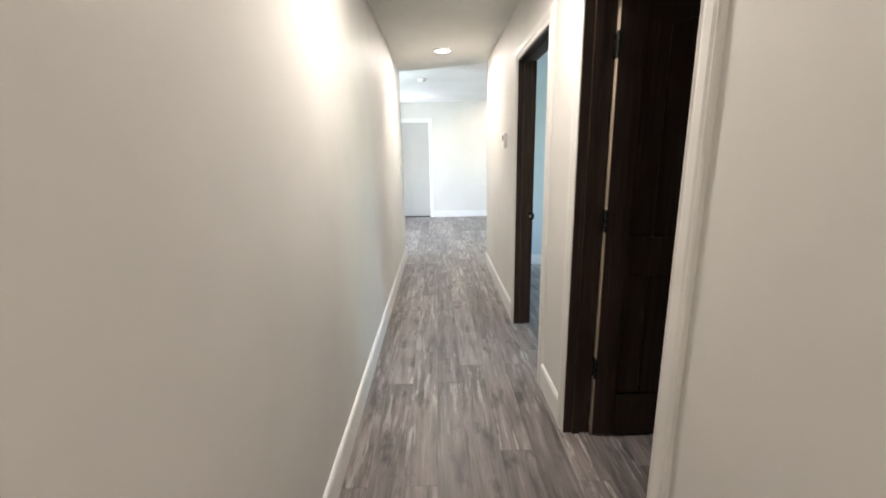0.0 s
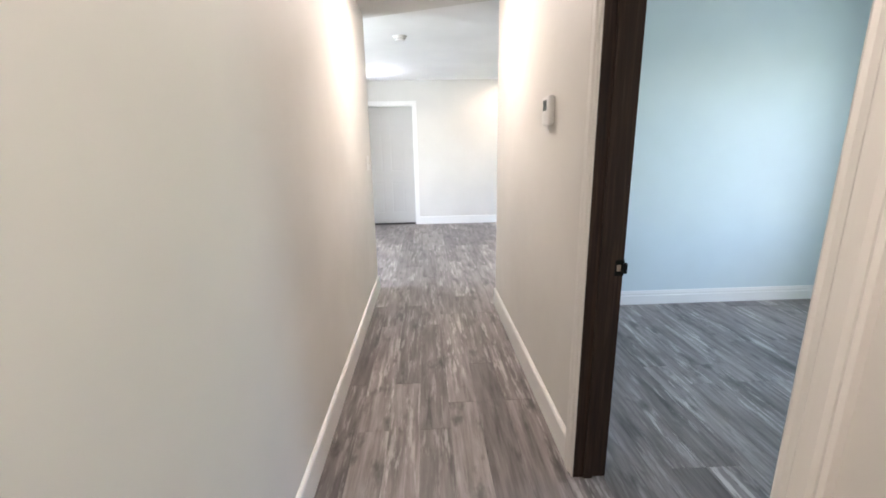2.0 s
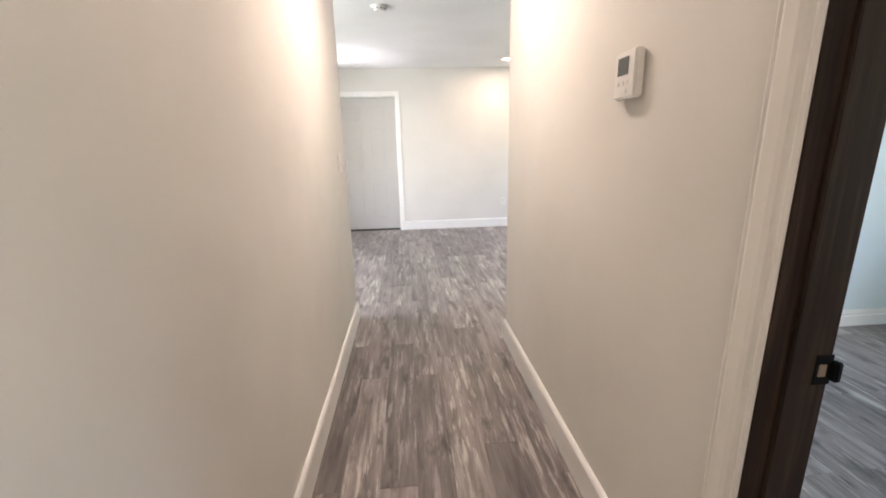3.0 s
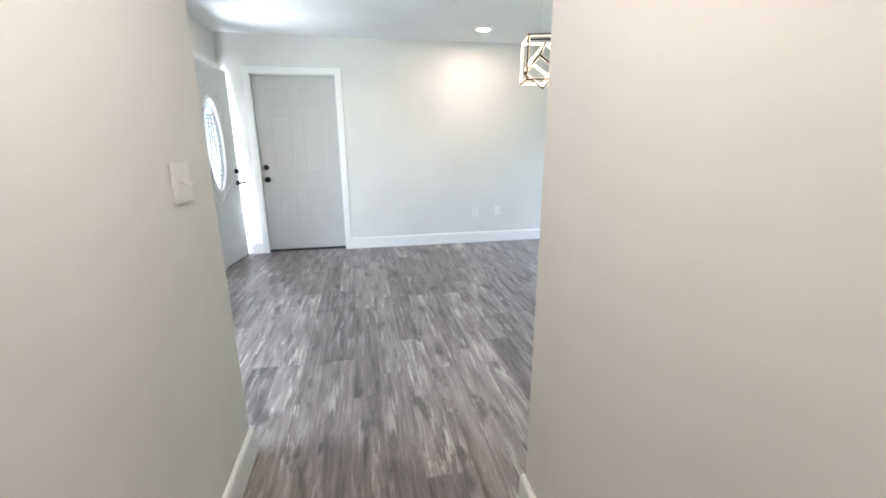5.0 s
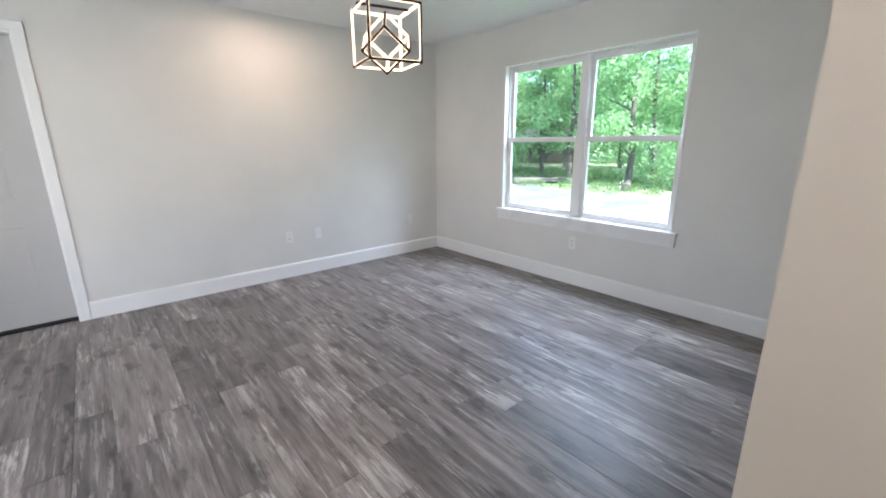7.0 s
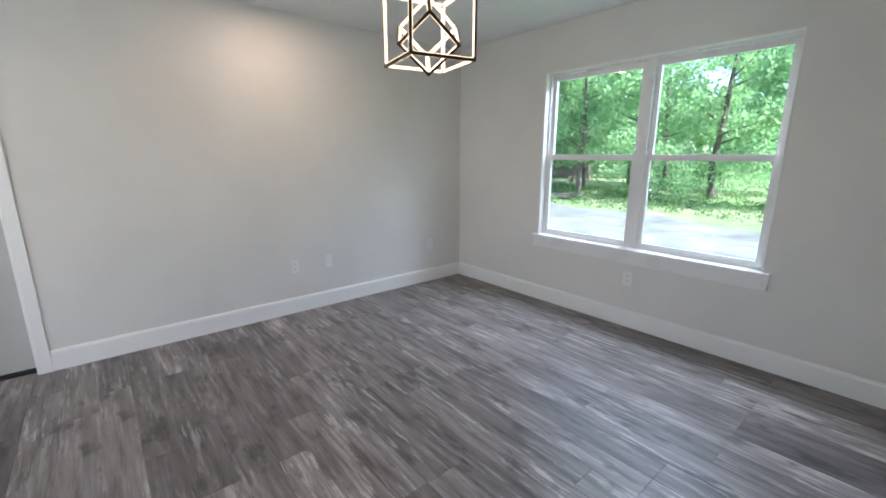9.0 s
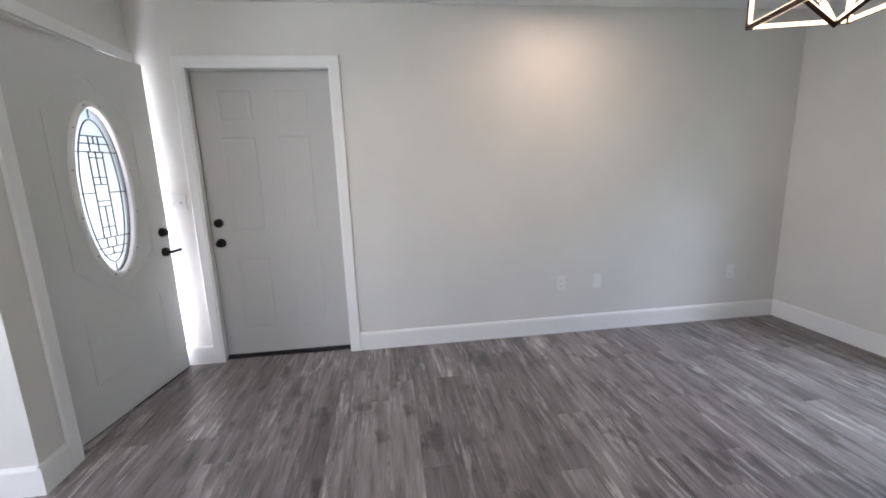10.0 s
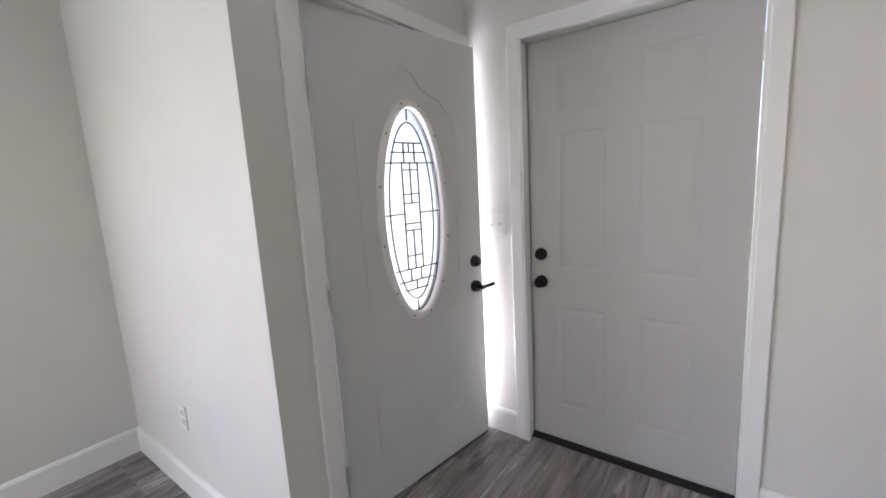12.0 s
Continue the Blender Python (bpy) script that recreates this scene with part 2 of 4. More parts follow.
def wall(name, axis, a0, a1, u0, u1, z0, z1, holes, mat, label):
    """A wall of thickness a0 to a1 along x or y, that runs u0 to u1, with holes (u0, u1, z0, z1) cut through."""
    us = sorted({u0, u1, *[h[0] for h in holes], *[h[1] for h in holes]})
    zs = sorted({z0, z1, *[h[2] for h in holes], *[h[3] for h in holes]})

    def solid(i, k):
        if not (0 <= i < len(us) - 1 and 0 <= k < len(zs) - 1):
            return False
        u, z = (us[i] + us[i + 1]) / 2, (zs[k] + zs[k + 1]) / 2
        return not any(h[0] < u < h[1] and h[2] < z < h[3] for h in holes)

    bm = bmesh.new()

    def face(*pts):
        bm.faces.new([bm.verts.new((a, u, z) if axis == "x" else (u, a, z)) for a, u, z in pts])

    for i in range(len(us) - 1):
        for k in range(len(zs) - 1):
            if not solid(i, k):
                continue
            p, q, r, s = us[i], us[i + 1], zs[k], zs[k + 1]
            face((a0, p, r), (a0, q, r), (a0, q, s), (a0, p, s))
            face((a1, p, r), (a1, q, r), (a1, q, s), (a1, p, s))
            if not solid(i - 1, k):
                face((a0, p, r), (a1, p, r), (a1, p, s), (a0, p, s))
            if not solid(i + 1, k):
                face((a0, q, r), (a1, q, r), (a1, q, s), (a0, q, s))
            if not solid(i, k - 1):
                face((a0, p, r), (a1, p, r), (a1, q, r), (a0, q, r))
            if not solid(i, k + 1):
                face((a0, p, s), (a1, p, s), (a1, q, s), (a0, q, s))
    bmesh.ops.remove_doubles(bm, verts=bm.verts[:], dist=1e-5)
    return tagged(part(name, bm, mat), label, "wall", kind="structure")


def extrude_profile(profile, origin, along, out, up, length, miter0=0.0, miter1=0.0):
    """A moulding: profile points (out, up), run along a direction; miters slant the ends by up."""
    bm = bmesh.new()
    o, a, w, u = (Vector(v) for v in (origin, along, out, up))
    ends = []
    for base, mit in ((0.0, miter0), (length, miter1)):
        ends.append([bm.verts.new(o + a * (base + mit * q) + w * p + u * q) for p, q in profile])
    k = len(profile)
    for i in range(k):
        bm.faces.new((ends[0][i], ends[0][(i + 1) % k], ends[1][(i + 1) % k], ends[1][i]))
    bm.faces.new(ends[0])
    bm.faces.new(ends[1])
    return bm


BASE_PROFILE = [(0, 0), (0.016, 0), (0.016, 0.122), (0.012, 0.132), (0.007, 0.138), (0, 0.140)]
CASE_PROFILE = [(0, 0), (0.012, 0), (0.015, 0.006), (0.012, 0.013), (0.014, 0.026), (0.020, 0.034), (0.020, 0.060), (0.016, 0.068), (0.018, 0.074), (0.014, 0.080), (0, 0.080)]
FLAT_PROFILE = [(0, 0), (0.014, 0), (0.017, 0.003), (0.017, 0.012), (0.020, 0.016), (0.020, 0.071), (0.017, 0.075), (0, 0.075)]


def baseboard(start, along, out, length, profile=BASE_PROFILE):
    ob = part("baseboard", extrude_profile(profile, (*start, 0.006), along, out, (0, 0, 1), length), TRIM)
    return tagged(ob, "white painted baseboard along the foot of the wall", "baseboard", kind="structure")


def casing(axis, face, out, u0, u1, top, profile=CASE_PROFILE, label="white moulded casing round a door opening", mat=None):
    """Two legs and a head round an opening u0..u1 on a wall face, mitred."""
    w = profile[-1][1]
    o3 = (out, 0, 0) if axis == "x" else (0, out, 0)
    at = (lambda u, z: (face, u, z)) if axis == "x" else (lambda u, z: (u, face, z))
    d = (lambda s: (0, s, 0)) if axis == "x" else (lambda s: (s, 0, 0))
    holder = tagged(empty("trim"), label, "door casing", kind="structure")
    part("casing_leg", extrude_profile(profile, at(u0, 0.006), (0, 0, 1), o3, d(-1), top - 0.006, 0, 1), mat or TRIM, holder)
    part("casing_leg", extrude_profile(profile, at(u1, 0.006), (0, 0, 1), o3, d(1), top - 0.006, 0, 1), mat or TRIM, holder)
    part("casing_head", extrude_profile(profile, at(u0, top), d(1), o3, (0, 0, 1), u1 - u0, -1, 1), mat or TRIM, holder)
    return holder


# ---- structure ----
wall("wall_hall_left", "x", -0.462, -0.342, -0.92, 6.369, -0.05, 2.46, [], WALL, "warm white painted hall wall")
wall("wall_hall_right", "x", 0.731, 0.851, -0.92, 5.885, -0.05, 2.46, [(1.740, 2.560, -0.05, 2.055), (3.060, 3.935, -0.05, 2.055)], WALL, "warm white painted hall wall with two door openings")
wall("wall_hall_end", "y", -0.92, -0.80, -0.342, 0.731, -0.05, 2.46, [], WALL, "warm white painted wall closing the hall")
wall("wall_living_south", "y", 5.770, 5.885, 0.851, 3.576, -0.05, 2.46, [], WALL, "pale painted wall between living room and bedroom")
wall("wall_living_east", "x", 3.576, 3.70, 0.78, 10.06, -0.05, 2.46, [(7.032, 8.786, 0.63, 2.08), (3.30, 4.90, 0.75, 2.06)], WALL, "pale greige painted wall with a large double window")
wall("wall_living_north", "y", 9.900, 10.06, -1.395, 3.576, -0.05, 2.46, [(-0.985, -0.035, -0.05, 2.065)], WALL, "pale greige painted wall with a side door")
wall("wall_front_door", "x", -1.395, -1.275, 8.67, 9.900, -0.05, 2.46, [(8.893, 9.885, -0.05, 2.075)], WALL, "pale painted wall with the front door opening")
wall("wall_nook", "y", 8.67, 8.81, -2.94, -1.395, -0.05, 2.46, [], WALL, "pale painted wall beside the front door")
# The openings in these two walls are unseen, added to go with their lamps.
wall("wall_living_west", "x", -2.94, -2.80, 2.88, 8.67, -0.05, 2.46, [(5.5, 7.6, 0.75, 2.06)], WALL, "pale painted wall at the end of the living room")
wall("wall_kitchen_south", "y", 2.88, 3.0, -2.80, -0.462, -0.05, 2.46, [(-2.6, -0.8, 0.8, 2.1)], WALL, "pale painted wall with an unseen opening added for daylight")
wall("wall_bedroom_divider", "y", 2.600, 2.720, 0.851, 3.576, -0.05, 2.46, [], WALL_BLUE, "painted wall between two rooms")
wall("wall_first_room_south", "y", 0.78, 0.90, 0.851, 3.576, -0.05, 2.46, [], WALL_BLUE, "painted wall of the first room")
# the bedroom's own paint, a skin on its far wall and its outer wall
wall("wall_bedroom_north", "y", 5.766, 5.7695, 0.852, 3.575, 0.0, 2.46, [], WALL_BLUE, "pale blue-grey painted bedroom wall")

tagged(part("ceiling_living", boxed(-3.0, 3.70, -0.92, 10.06, 2.46, 2.56), CEIL), "flat white painted ceiling", "ceiling", kind="structure")
# Hall slab: 2 cm lower, darker, ending on a slanted edge.
bm = bmesh.new()
plan = [(-0.342, -0.80), (0.731, -0.80), (0.731, 6.02), (-0.342, 6.46)]
low, high = ([bm.verts.new((x, y, z)) for x, y in plan] for z in (2.44, 2.4595))
bm.faces.new(low), bm.faces.new(high)
for i in range(4):
    bm.faces.new((low[i], low[(i + 1) % 4], high[(i + 1) % 4], high[i]))
tagged(part("ceiling_hall", bm, CEIL_HALL), "warm white hall ceiling, a little lower and darker than the living room's", "ceiling", kind="structure")
# Roof slab out of view, added with wide eaves to keep sun out.
tagged(part("roof", boxed(-3.5, 4.15, -1.4, 10.5, 2.9, 3.0), ROOF), "unseen dark roof slab over the house, eaves added to block the sun", "roof", kind="structure")
for n_, a in (("wall_gable", (-3.0, 3.70, -0.92, -0.80)), ("wall_gable", (-3.0, 3.70, 9.94, 10.06)), ("wall_gable", (-3.0, -2.88, -0.80, 9.94)), ("wall_gable", (3.58, 3.70, -0.80, 9.94))):
    tagged(part(n_, boxed(*a, 2.561, 2.899), OUTSIDE), "painted siding under the eaves", "wall", kind="structure")

# baseboards
X, Y = (1, 0, 0), (0, 1, 0)
W, S = (-1, 0, 0), (0, -1, 0)
baseboard((-0.342, -0.80), Y, X, 7.169 + 0.016)
baseboard((-0.342, 6.369), W, Y, 0.12)
for y0, y1 in ((-0.80, 1.675), (2.628, 2.992), (4.003, 5.901)):
    baseboard((0.731, y0), Y, W, y1 - y0)
baseboard((0.731, 5.885), X, Y, 2.845)
baseboard((3.576, 5.901), Y, W, 3.983)
baseboard((0.026, 9.900), X, S, 3.534)
baseboard((-1.275, 9.900), X, S, 0.241)
baseboard((-1.275, 8.67 - 0.016), Y, X, 0.166)
baseboard((-2.80, 8.67), X, S, 1.525)
baseboard((-2.80, 3.0), Y, X, 5.654)
BED_PROFILE = [(0, 0), (0.016, 0), (0.016, 0.075), (0.009, 0.082), (0.012, 0.098), (0.008, 0.104), (0.006, 0.116), (0, 0.120)]
baseboard((0.852, 5.766), X, S, 2.69, BED_PROFILE)
baseboard((3.576, 2.72), Y, W, 3.03, BED_PROFILE)

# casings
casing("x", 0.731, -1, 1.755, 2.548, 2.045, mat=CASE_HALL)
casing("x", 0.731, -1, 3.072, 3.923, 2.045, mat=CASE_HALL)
casing("y", 9.900, -1, -0.958, -0.050, 2.055, FLAT_PROFILE, "white flat casing round the side door")
tagged(part("trim", boxed(-1.275, -1.258, 8.820, 8.889, 0.006, 2.140, bevel=0.002), TRIM), "white flat casing board at the front door hinges", "door casing", kind="structure")
tagged(part("trim", boxed(-1.275, -1.257, 8.8895, 9.897, 2.076, 2.140, bevel=0.002), TRIM), "white flat casing board over the front door", "door casing", kind="structure")


def jamb_x(u0, u1, x0, x1, top, mat, label, stop=None):
    """Door lining through a wall that runs along y."""
    h = tagged(empty("door_frame"), label, "door frame", kind="structure")
    part("jamb", boxed(x0, x1, u0 - 0.015, u0, 0.006, top, bevel=0.0015), mat, h)
    part("jamb", boxed(x0, x1, u1, u1 + 0.015, 0.006, top, bevel=0.0015), mat, h)
    part("head_jamb", boxed(x0, x1, u0 - 0.015, u1 + 0.015, top, top + 0.018, bevel=0.0015), mat, h)
    if stop:
        part("door_stop", boxed(stop, stop + 0.035, u1 - 0.011, u1, 0.006, top, bevel=0.002), mat, h)
        part("door_stop", boxed(stop, stop + 0.035, u0, u0 + 0.011, 0.006, top, bevel=0.002), mat, h)
        part("door_stop", boxed(stop, stop + 0.035, u0, u1, top - 0.011, top, bevel=0.002), mat, h)
    return h


j1 = jamb_x(1.755, 2.545, 0.724, 0.853, 2.035, STAIN, "dark stained wooden door lining of the first room", 0.765)
j2 = jamb_x(3.075, 3.920, 0.724, 0.858, 2.035, STAIN, "dark stained wooden door lining of the bedroom", 0.765)
strike = part("strike_plate", boxed(0.826, 0.860, 3.9175, 3.9205, 0.875, 0.935, bevel=0.001), BLACK, j2, "black metal strike plate")
part("strike_lip", boxed(0.853, 0.866, 3.9030, 3.9190, 0.885, 0.925, bevel=0.003), BLACK, strike)
part("latch_hole", boxed(0.832, 0.846, 3.9155, 3.9174, 0.893, 0.917), RAW, strike)


# ---- doors ----
def hinge(parent, x, y, z, mat, nx=0.0, ny=0.0, h=0.09):
    bm = bmesh.new()
    for i in range(3):
        tube(bm, Matrix.Translation((x, y, z + (i - 1) * h / 3)), 0.0075, 0.0075, h / 3 - 0.002, 12)
    box(bm, x - nx * 0.028 - 0.0015, x + nx * 0.002 + 0.0015, y - ny * 0.028 - 0.0015, y + ny * 0.002 + 0.0015, z - h / 2, z + h / 2)
    return part("hinge", bm, mat, parent)


def plank_door():
    """Dark wooden plank door, standing open into the first room. Built at its hinge edge: runs along +x, face to -y."""
    d = tagged(empty("door_1", pose(0.855, 2.5445, 0.018)), "dark stained wooden plank door with an arched top panel, standing open", "door", kind="structure")
    w, h, t = 0.77, 2.01, 0.035
    part("stile", boxed(0.0012, 0.105, -t, 0, 0, h, bevel=0.002), STAIN, d)
    part("stile", boxed(w - 0.105, w, -t, 0, 0, h, bevel=0.002), STAIN, d)
    part("bottom_rail", boxed(0.1055, w - 0.1055, -t, 0, 0, 0.22, bevel=0.003), STAIN, d)
    part("middle_rail", boxed(0.1055, w - 0.1055, -t, 0, 0.82, 1.00, bevel=0.003), STAIN, d)
    bm = bmesh.new()
    n_ = 14
    xs = [0.1055 + (w - 0.211) * i / n_ for i in range(n_ + 1)]
    zs = [h - 0.115 - 0.10 * (abs(2 * i / n_ - 1) ** 2) for i in range(n_ + 1)]
    f = [bm.verts.new((x, -t, z)) for x, z in zip(xs, zs)] + [bm.verts.new((xs[-1], -t, h)), bm.verts.new((xs[0], -t, h))]
    face = bm.faces.new(f)
    ext = bmesh.ops.extrude_face_region(bm, geom=[face])
    bmesh.ops.translate(bm, verts=[v for v in ext["geom"] if isinstance(v, bmesh.types.BMVert)], vec=(0, t, 0))
    part("arched_top_rail", bm, STAIN, d)
    for z0, z1 in ((0.221, 0.819), (1.001, h - 0.12)):
        for i in range(5):
            a = 0.106 + i * (w - 0.212) / 5
            part("board", boxed(a + 0.0015, a + (w - 0.212) / 5 - 0.0015, -t + 0.011, -0.011, z0, z1, bevel=0.004), STAIN, d)
    part("hinge_edge", boxed(0, 0.0011, -t + 0.001, -0.001, 0.001, h - 0.001), RAW, d, "pale unstained door edge")
    for z in (0.36, 1.075, 1.79):
        h_ = hinge(d, -0.003, -t - 0.004, z, BLACK, 0, -0.2, 0.10)
        part("hinge_leaf", boxed(-0.0030, -0.0004, -t, -0.001, z - 0.05, z + 0.05, bevel=0.0008), BLACK, h_)
    k = part("door_knob", tube(bmesh.new(), pose(w - 0.06, -t - 0.03, 0.93, 90), 0.027, 0.022, 0.05, 20), BLACK, d)
    return d


plank_door()


def raised_panel(bm, x0, x1, z0, z1, y):
    """An embossed steel-door panel: a moulded rim and a low field."""
    rings = [(0.0, 0.0), (0.007, 0.0022), (0.014, 0.0024), (0.036, 0.0003)]
    prev = None
    for inset, deep in rings:
        ring = [bm.verts.new((x, y + deep, z)) for x, z in ((x0 + inset, z0 + inset), (x1 - inset, z0 + inset), (x1 - inset, z1 - inset), (x0 + inset, z1 - inset))]
        if prev:
            for i in range(4):
                bm.faces.new((prev[i], prev[(i + 1) % 4], ring[(i + 1) % 4], ring[i]))
        prev = ring
    bm.faces.new(prev)


def panel_skin(w, h, panels, y):
    """A door face at y (looking to -y) with embossed panels, as a grid with the panels cut out."""
    bm = bmesh.new()
    xs = sorted({0.0, w, *[p[0] for p in panels], *[p[1] for p in panels]})
    zs = sorted({0.0, h, *[p[2] for p in panels], *[p[3] for p in panels]})
    for i in range(len(xs) - 1):
        for k in range(len(zs) - 1):
            cx, cz = (xs[i] + xs[i + 1]) / 2, (zs[k] + zs[k + 1]) / 2
            if any(p[0] < cx < p[1] and p[2] < cz < p[3] for p in panels):
                continue
            bm.faces.new([bm.verts.new(q) for q in ((xs[i], y, zs[k]), (xs[i + 1], y, zs[k]), (xs[i + 1], y, zs[k + 1]), (xs[i], y, zs[k + 1]))])
    for p in panels:
        raised_panel(bm, *p, y)
    bmesh.ops.remove_doubles(bm, verts=bm.verts[:], dist=1e-5)
    return bm


def round_knob(parent, name, x, y, z, r, depth, label=""):
    bm = bmesh.new()
    tube(bm, pose(x, y - 0.006, z, 90), r, r, 0.012, 28)
    tube(bm, pose(x, y - 0.012 - depth / 2, z, 90), r * 0.62, r * 0.62, depth, 24)
    tube(bm, pose(x, y - 0.012 - depth - 0.004, z, 90), r * 0.86, r * 0.70, 0.02, 28)
    return part(name, bm, BLACK, parent, label, True)


def side_door():
    d = tagged(empty("door_2", pose(-0.965, 9.960, 0.030)), "grey painted six-panel steel door with black knobs, closed", "door", kind="structure")
    w, h = 0.914, 2.018
    a, b, c, e = 0.148, 0.376, 0.514, 0.742
    panels = [(x0, x1, z0, z1) for x0, x1 in ((a, b), (c, e)) for z0, z1 in ((0.195, 0.735), (0.930, 1.590), (1.690, 1.895))]
    skin = panel_skin(w, h, panels, 0)
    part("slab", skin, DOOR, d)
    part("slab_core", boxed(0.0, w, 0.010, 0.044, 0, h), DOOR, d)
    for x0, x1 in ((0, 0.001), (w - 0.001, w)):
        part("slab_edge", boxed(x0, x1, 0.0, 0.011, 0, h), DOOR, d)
    part("door_sweep", boxed(0.0, w, -0.004, 0.040, -0.022, -0.001), RUBBER, d, "black rubber door sweep")
    round_knob(d, "door_knob", 0.060, 0, 0.857, 0.032, 0.026, "black round door knob")
    round_knob(d, "deadbolt", 0.060, 0, 1.000, 0.031, 0.010, "black round deadbolt")
    for z in (0.22, 1.0, 1.80):
        hinge(d, w + 0.004, -0.008, z, STEEL, 0.25, 0, 0.10)
    f = tagged(empty("door_frame"), "white painted lining of the side door", "door frame", kind="structure")
    part("jamb", boxed(-0.985, -0.967, 9.895, 10.05, 0.006, 2.053), TRIM, f)
    part("jamb", boxed(-0.049, -0.035, 9.895, 10.05, 0.006, 2.053), TRIM, f)
    part("head_jamb", boxed(-0.985, -0.035, 9.895, 10.05, 2.0535, 2.0645), TRIM, f)
    part("threshold", boxed(-0.966, -0.050, 9.93, 10.05, 0.0065, 0.012), RUBBER, f, "dark door threshold")


side_door()


def oval(cx, cz, rx, rz, n_=48):
    return [(cx + rx * math.cos(2 * math.pi * i / n_), cz + rz * math.sin(2 * math.pi * i / n_)) for i in range(n_)]


def strip_path(bm, pts, y, width, depth, closed=False):
    """A flat bar that follows points (x, z) at depth y."""
    k = len(pts)
    for i in range(k if closed else k - 1):
        (x0, z0), (x1, z1) = pts[i], pts[(i + 1) % k]
        d = Vector((x1 - x0, 0, z1 - z0))
        if d.length < 1e-6:
            continue
        u, v = d.normalized(), Vector((0, 1, 0))
        m = Matrix.Translation(((x0 + x1) / 2, y, (z0 + z1) / 2)) @ Matrix((u, v, u.cross(v))).transposed().to_4x4()
        r = bmesh.ops.create_cube(bm, size=1.0)
        bmesh.ops.transform(bm, verts=r["verts"], matrix=m @ Matrix.Diagonal((d.length + width * 0.4, depth, width, 1)))


def front_door():
    """Front door, hung at y = 8.955 and standing a little open; local x runs from hinge to latch, face to -y."""
    swing = 90 - 8.9
    d = tagged(empty("door_3", pose(-1.328, 8.957, 0.022, 0, 0, swing)), "grey painted front door with an oval leaded glass, colour lifted against backlight, slightly ajar", "door", kind="structure")
    w, h, cx, cz, rx, rz = 0.893, 2.038, 0.449, 1.268, 0.173, 0.455
    n_ = 48
    inner = oval(cx, cz, rx, rz)
    for y, nm in ((0.0, "slab"), (0.044, "slab_back")):
        bm = bmesh.new()
        iv = [bm.verts.new((x, y, z)) for x, z in inner]
        ov = []
        for x, z in inner:
            dx, dz = x - cx, z - cz
            s = min((w - cx if dx > 0 else cx) / max(abs(dx), 1e-6), (h - cz if dz > 0 else cz) / max(abs(dz), 1e-6))
            ov.append(bm.verts.new((cx + dx * s, y, cz + dz * s)))
        for i in range(n_):
            a, b = ov[i], ov[(i + 1) % n_]
            f = [iv[i], a, b, iv[(i + 1) % n_]]
            same = abs(a.co.x - b.co.x) < 1e-5 or abs(a.co.z - b.co.z) < 1e-5
            if not same:
                cxn = a.co.x if abs(a.co.x - (0 if a.co.x < cx else w)) < 1e-5 else b.co.x
                czn = b.co.z if abs(a.co.x - cxn) < 1e-6 else a.co.z
                f = [iv[i], a, bm.verts.new((cxn, y, czn)), b, iv[(i + 1) % n_]]
            bm.faces.new(f)
        part(nm, bm, DOOR_LIFTED, d)
    bm = bmesh.new()
    for a in ((0, 0.001, 0.0, 0.044, 0, h), (w - 0.001, w, 0.0, 0.044, 0, h), (0, w, 0.0, 0.044, 0, 0.001), (0, w, 0.0, 0.044, h - 0.001, h)):
        box(bm, *a)
    part("slab_edge", bm, DOOR_LIFTED, d)
    # oval surround
    bm = bmesh.new()
    ring = [(0.0, 0.0), (0.0, -0.010), (0.006, -0.014), (0.020, -0.014), (0.030, -0.010), (0.036, -0.001)]
    loops = [[bm.verts.new((x, y, z)) for x, z in oval(cx, cz, rx - 0.004 + o, rz - 0.004 + o)] for o, y in [(-0.004, 0.02)] + ring]
    for p, q in zip(loops, loops[1:]):
        for i in range(n_):
            bm.faces.new((p[i], p[(i + 1) % n_], q[(i + 1) % n_], q[i]))
    rim = part("glass_frame", bm, TRIM, d, "white moulded oval glass frame", True)
    for i in range(12):
        t = 2 * math.pi * (i + 0.5) / 12
        part("screw", tube(bmesh.new(), pose(cx + (rx + 0.020) * math.cos(t), -0.0145, cz + (rz + 0.020) * math.sin(t), 90), 0.004, 0.004, 0.002, 8), SLOT, rim)
    bm = bmesh.new()
    f0 = bm.faces.new([bm.verts.new((x, 0.018, z)) for x, z in oval(cx, cz, rx - 0.002, rz - 0.002)])
    ext = bmesh.ops.extrude_face_region(bm, geom=[f0])
    bmesh.ops.translate(bm, verts=[v for v in ext["geom"] if isinstance(v, bmesh.types.BMVert)], vec=(0, 0.006, 0))
    glass = part("glass", bm, OVAL_GLASS, d, "bright textured leaded glass")
    glass.visible_shadow = False
    bm = bmesh.new()
    wd, yy = 0.0062, 0.014
    strip_path(bm, oval(cx, cz, rx - 0.003, rz - 0.003), yy, 0.010, 0.006, True)
    strip_path(bm, oval(cx, cz, rx * 0.72, rz * 0.86), yy, wd, 0.004, True)

    def half(z, r1, r2):
        return r1 * math.sqrt(max(0.0, 1 - ((z - cz) / r2) ** 2))

    for dz in (0.305, 0.220, -0.250, -0.345):
        strip_path(bm, [(cx - half(cz + dz, rx, rz) * (0.98 if abs(dz) < 0.3 else 0.62), cz + dz), (cx + half(cz + dz, rx, rz) * (0.98 if abs(dz) < 0.3 else 0.62), cz + dz)], yy, wd, 0.004)
    for dz in (0.265, -0.305):
        strip_path(bm, [(cx - 0.10, cz + dz), (cx + 0.10, cz + dz)], yy, wd, 0.004)
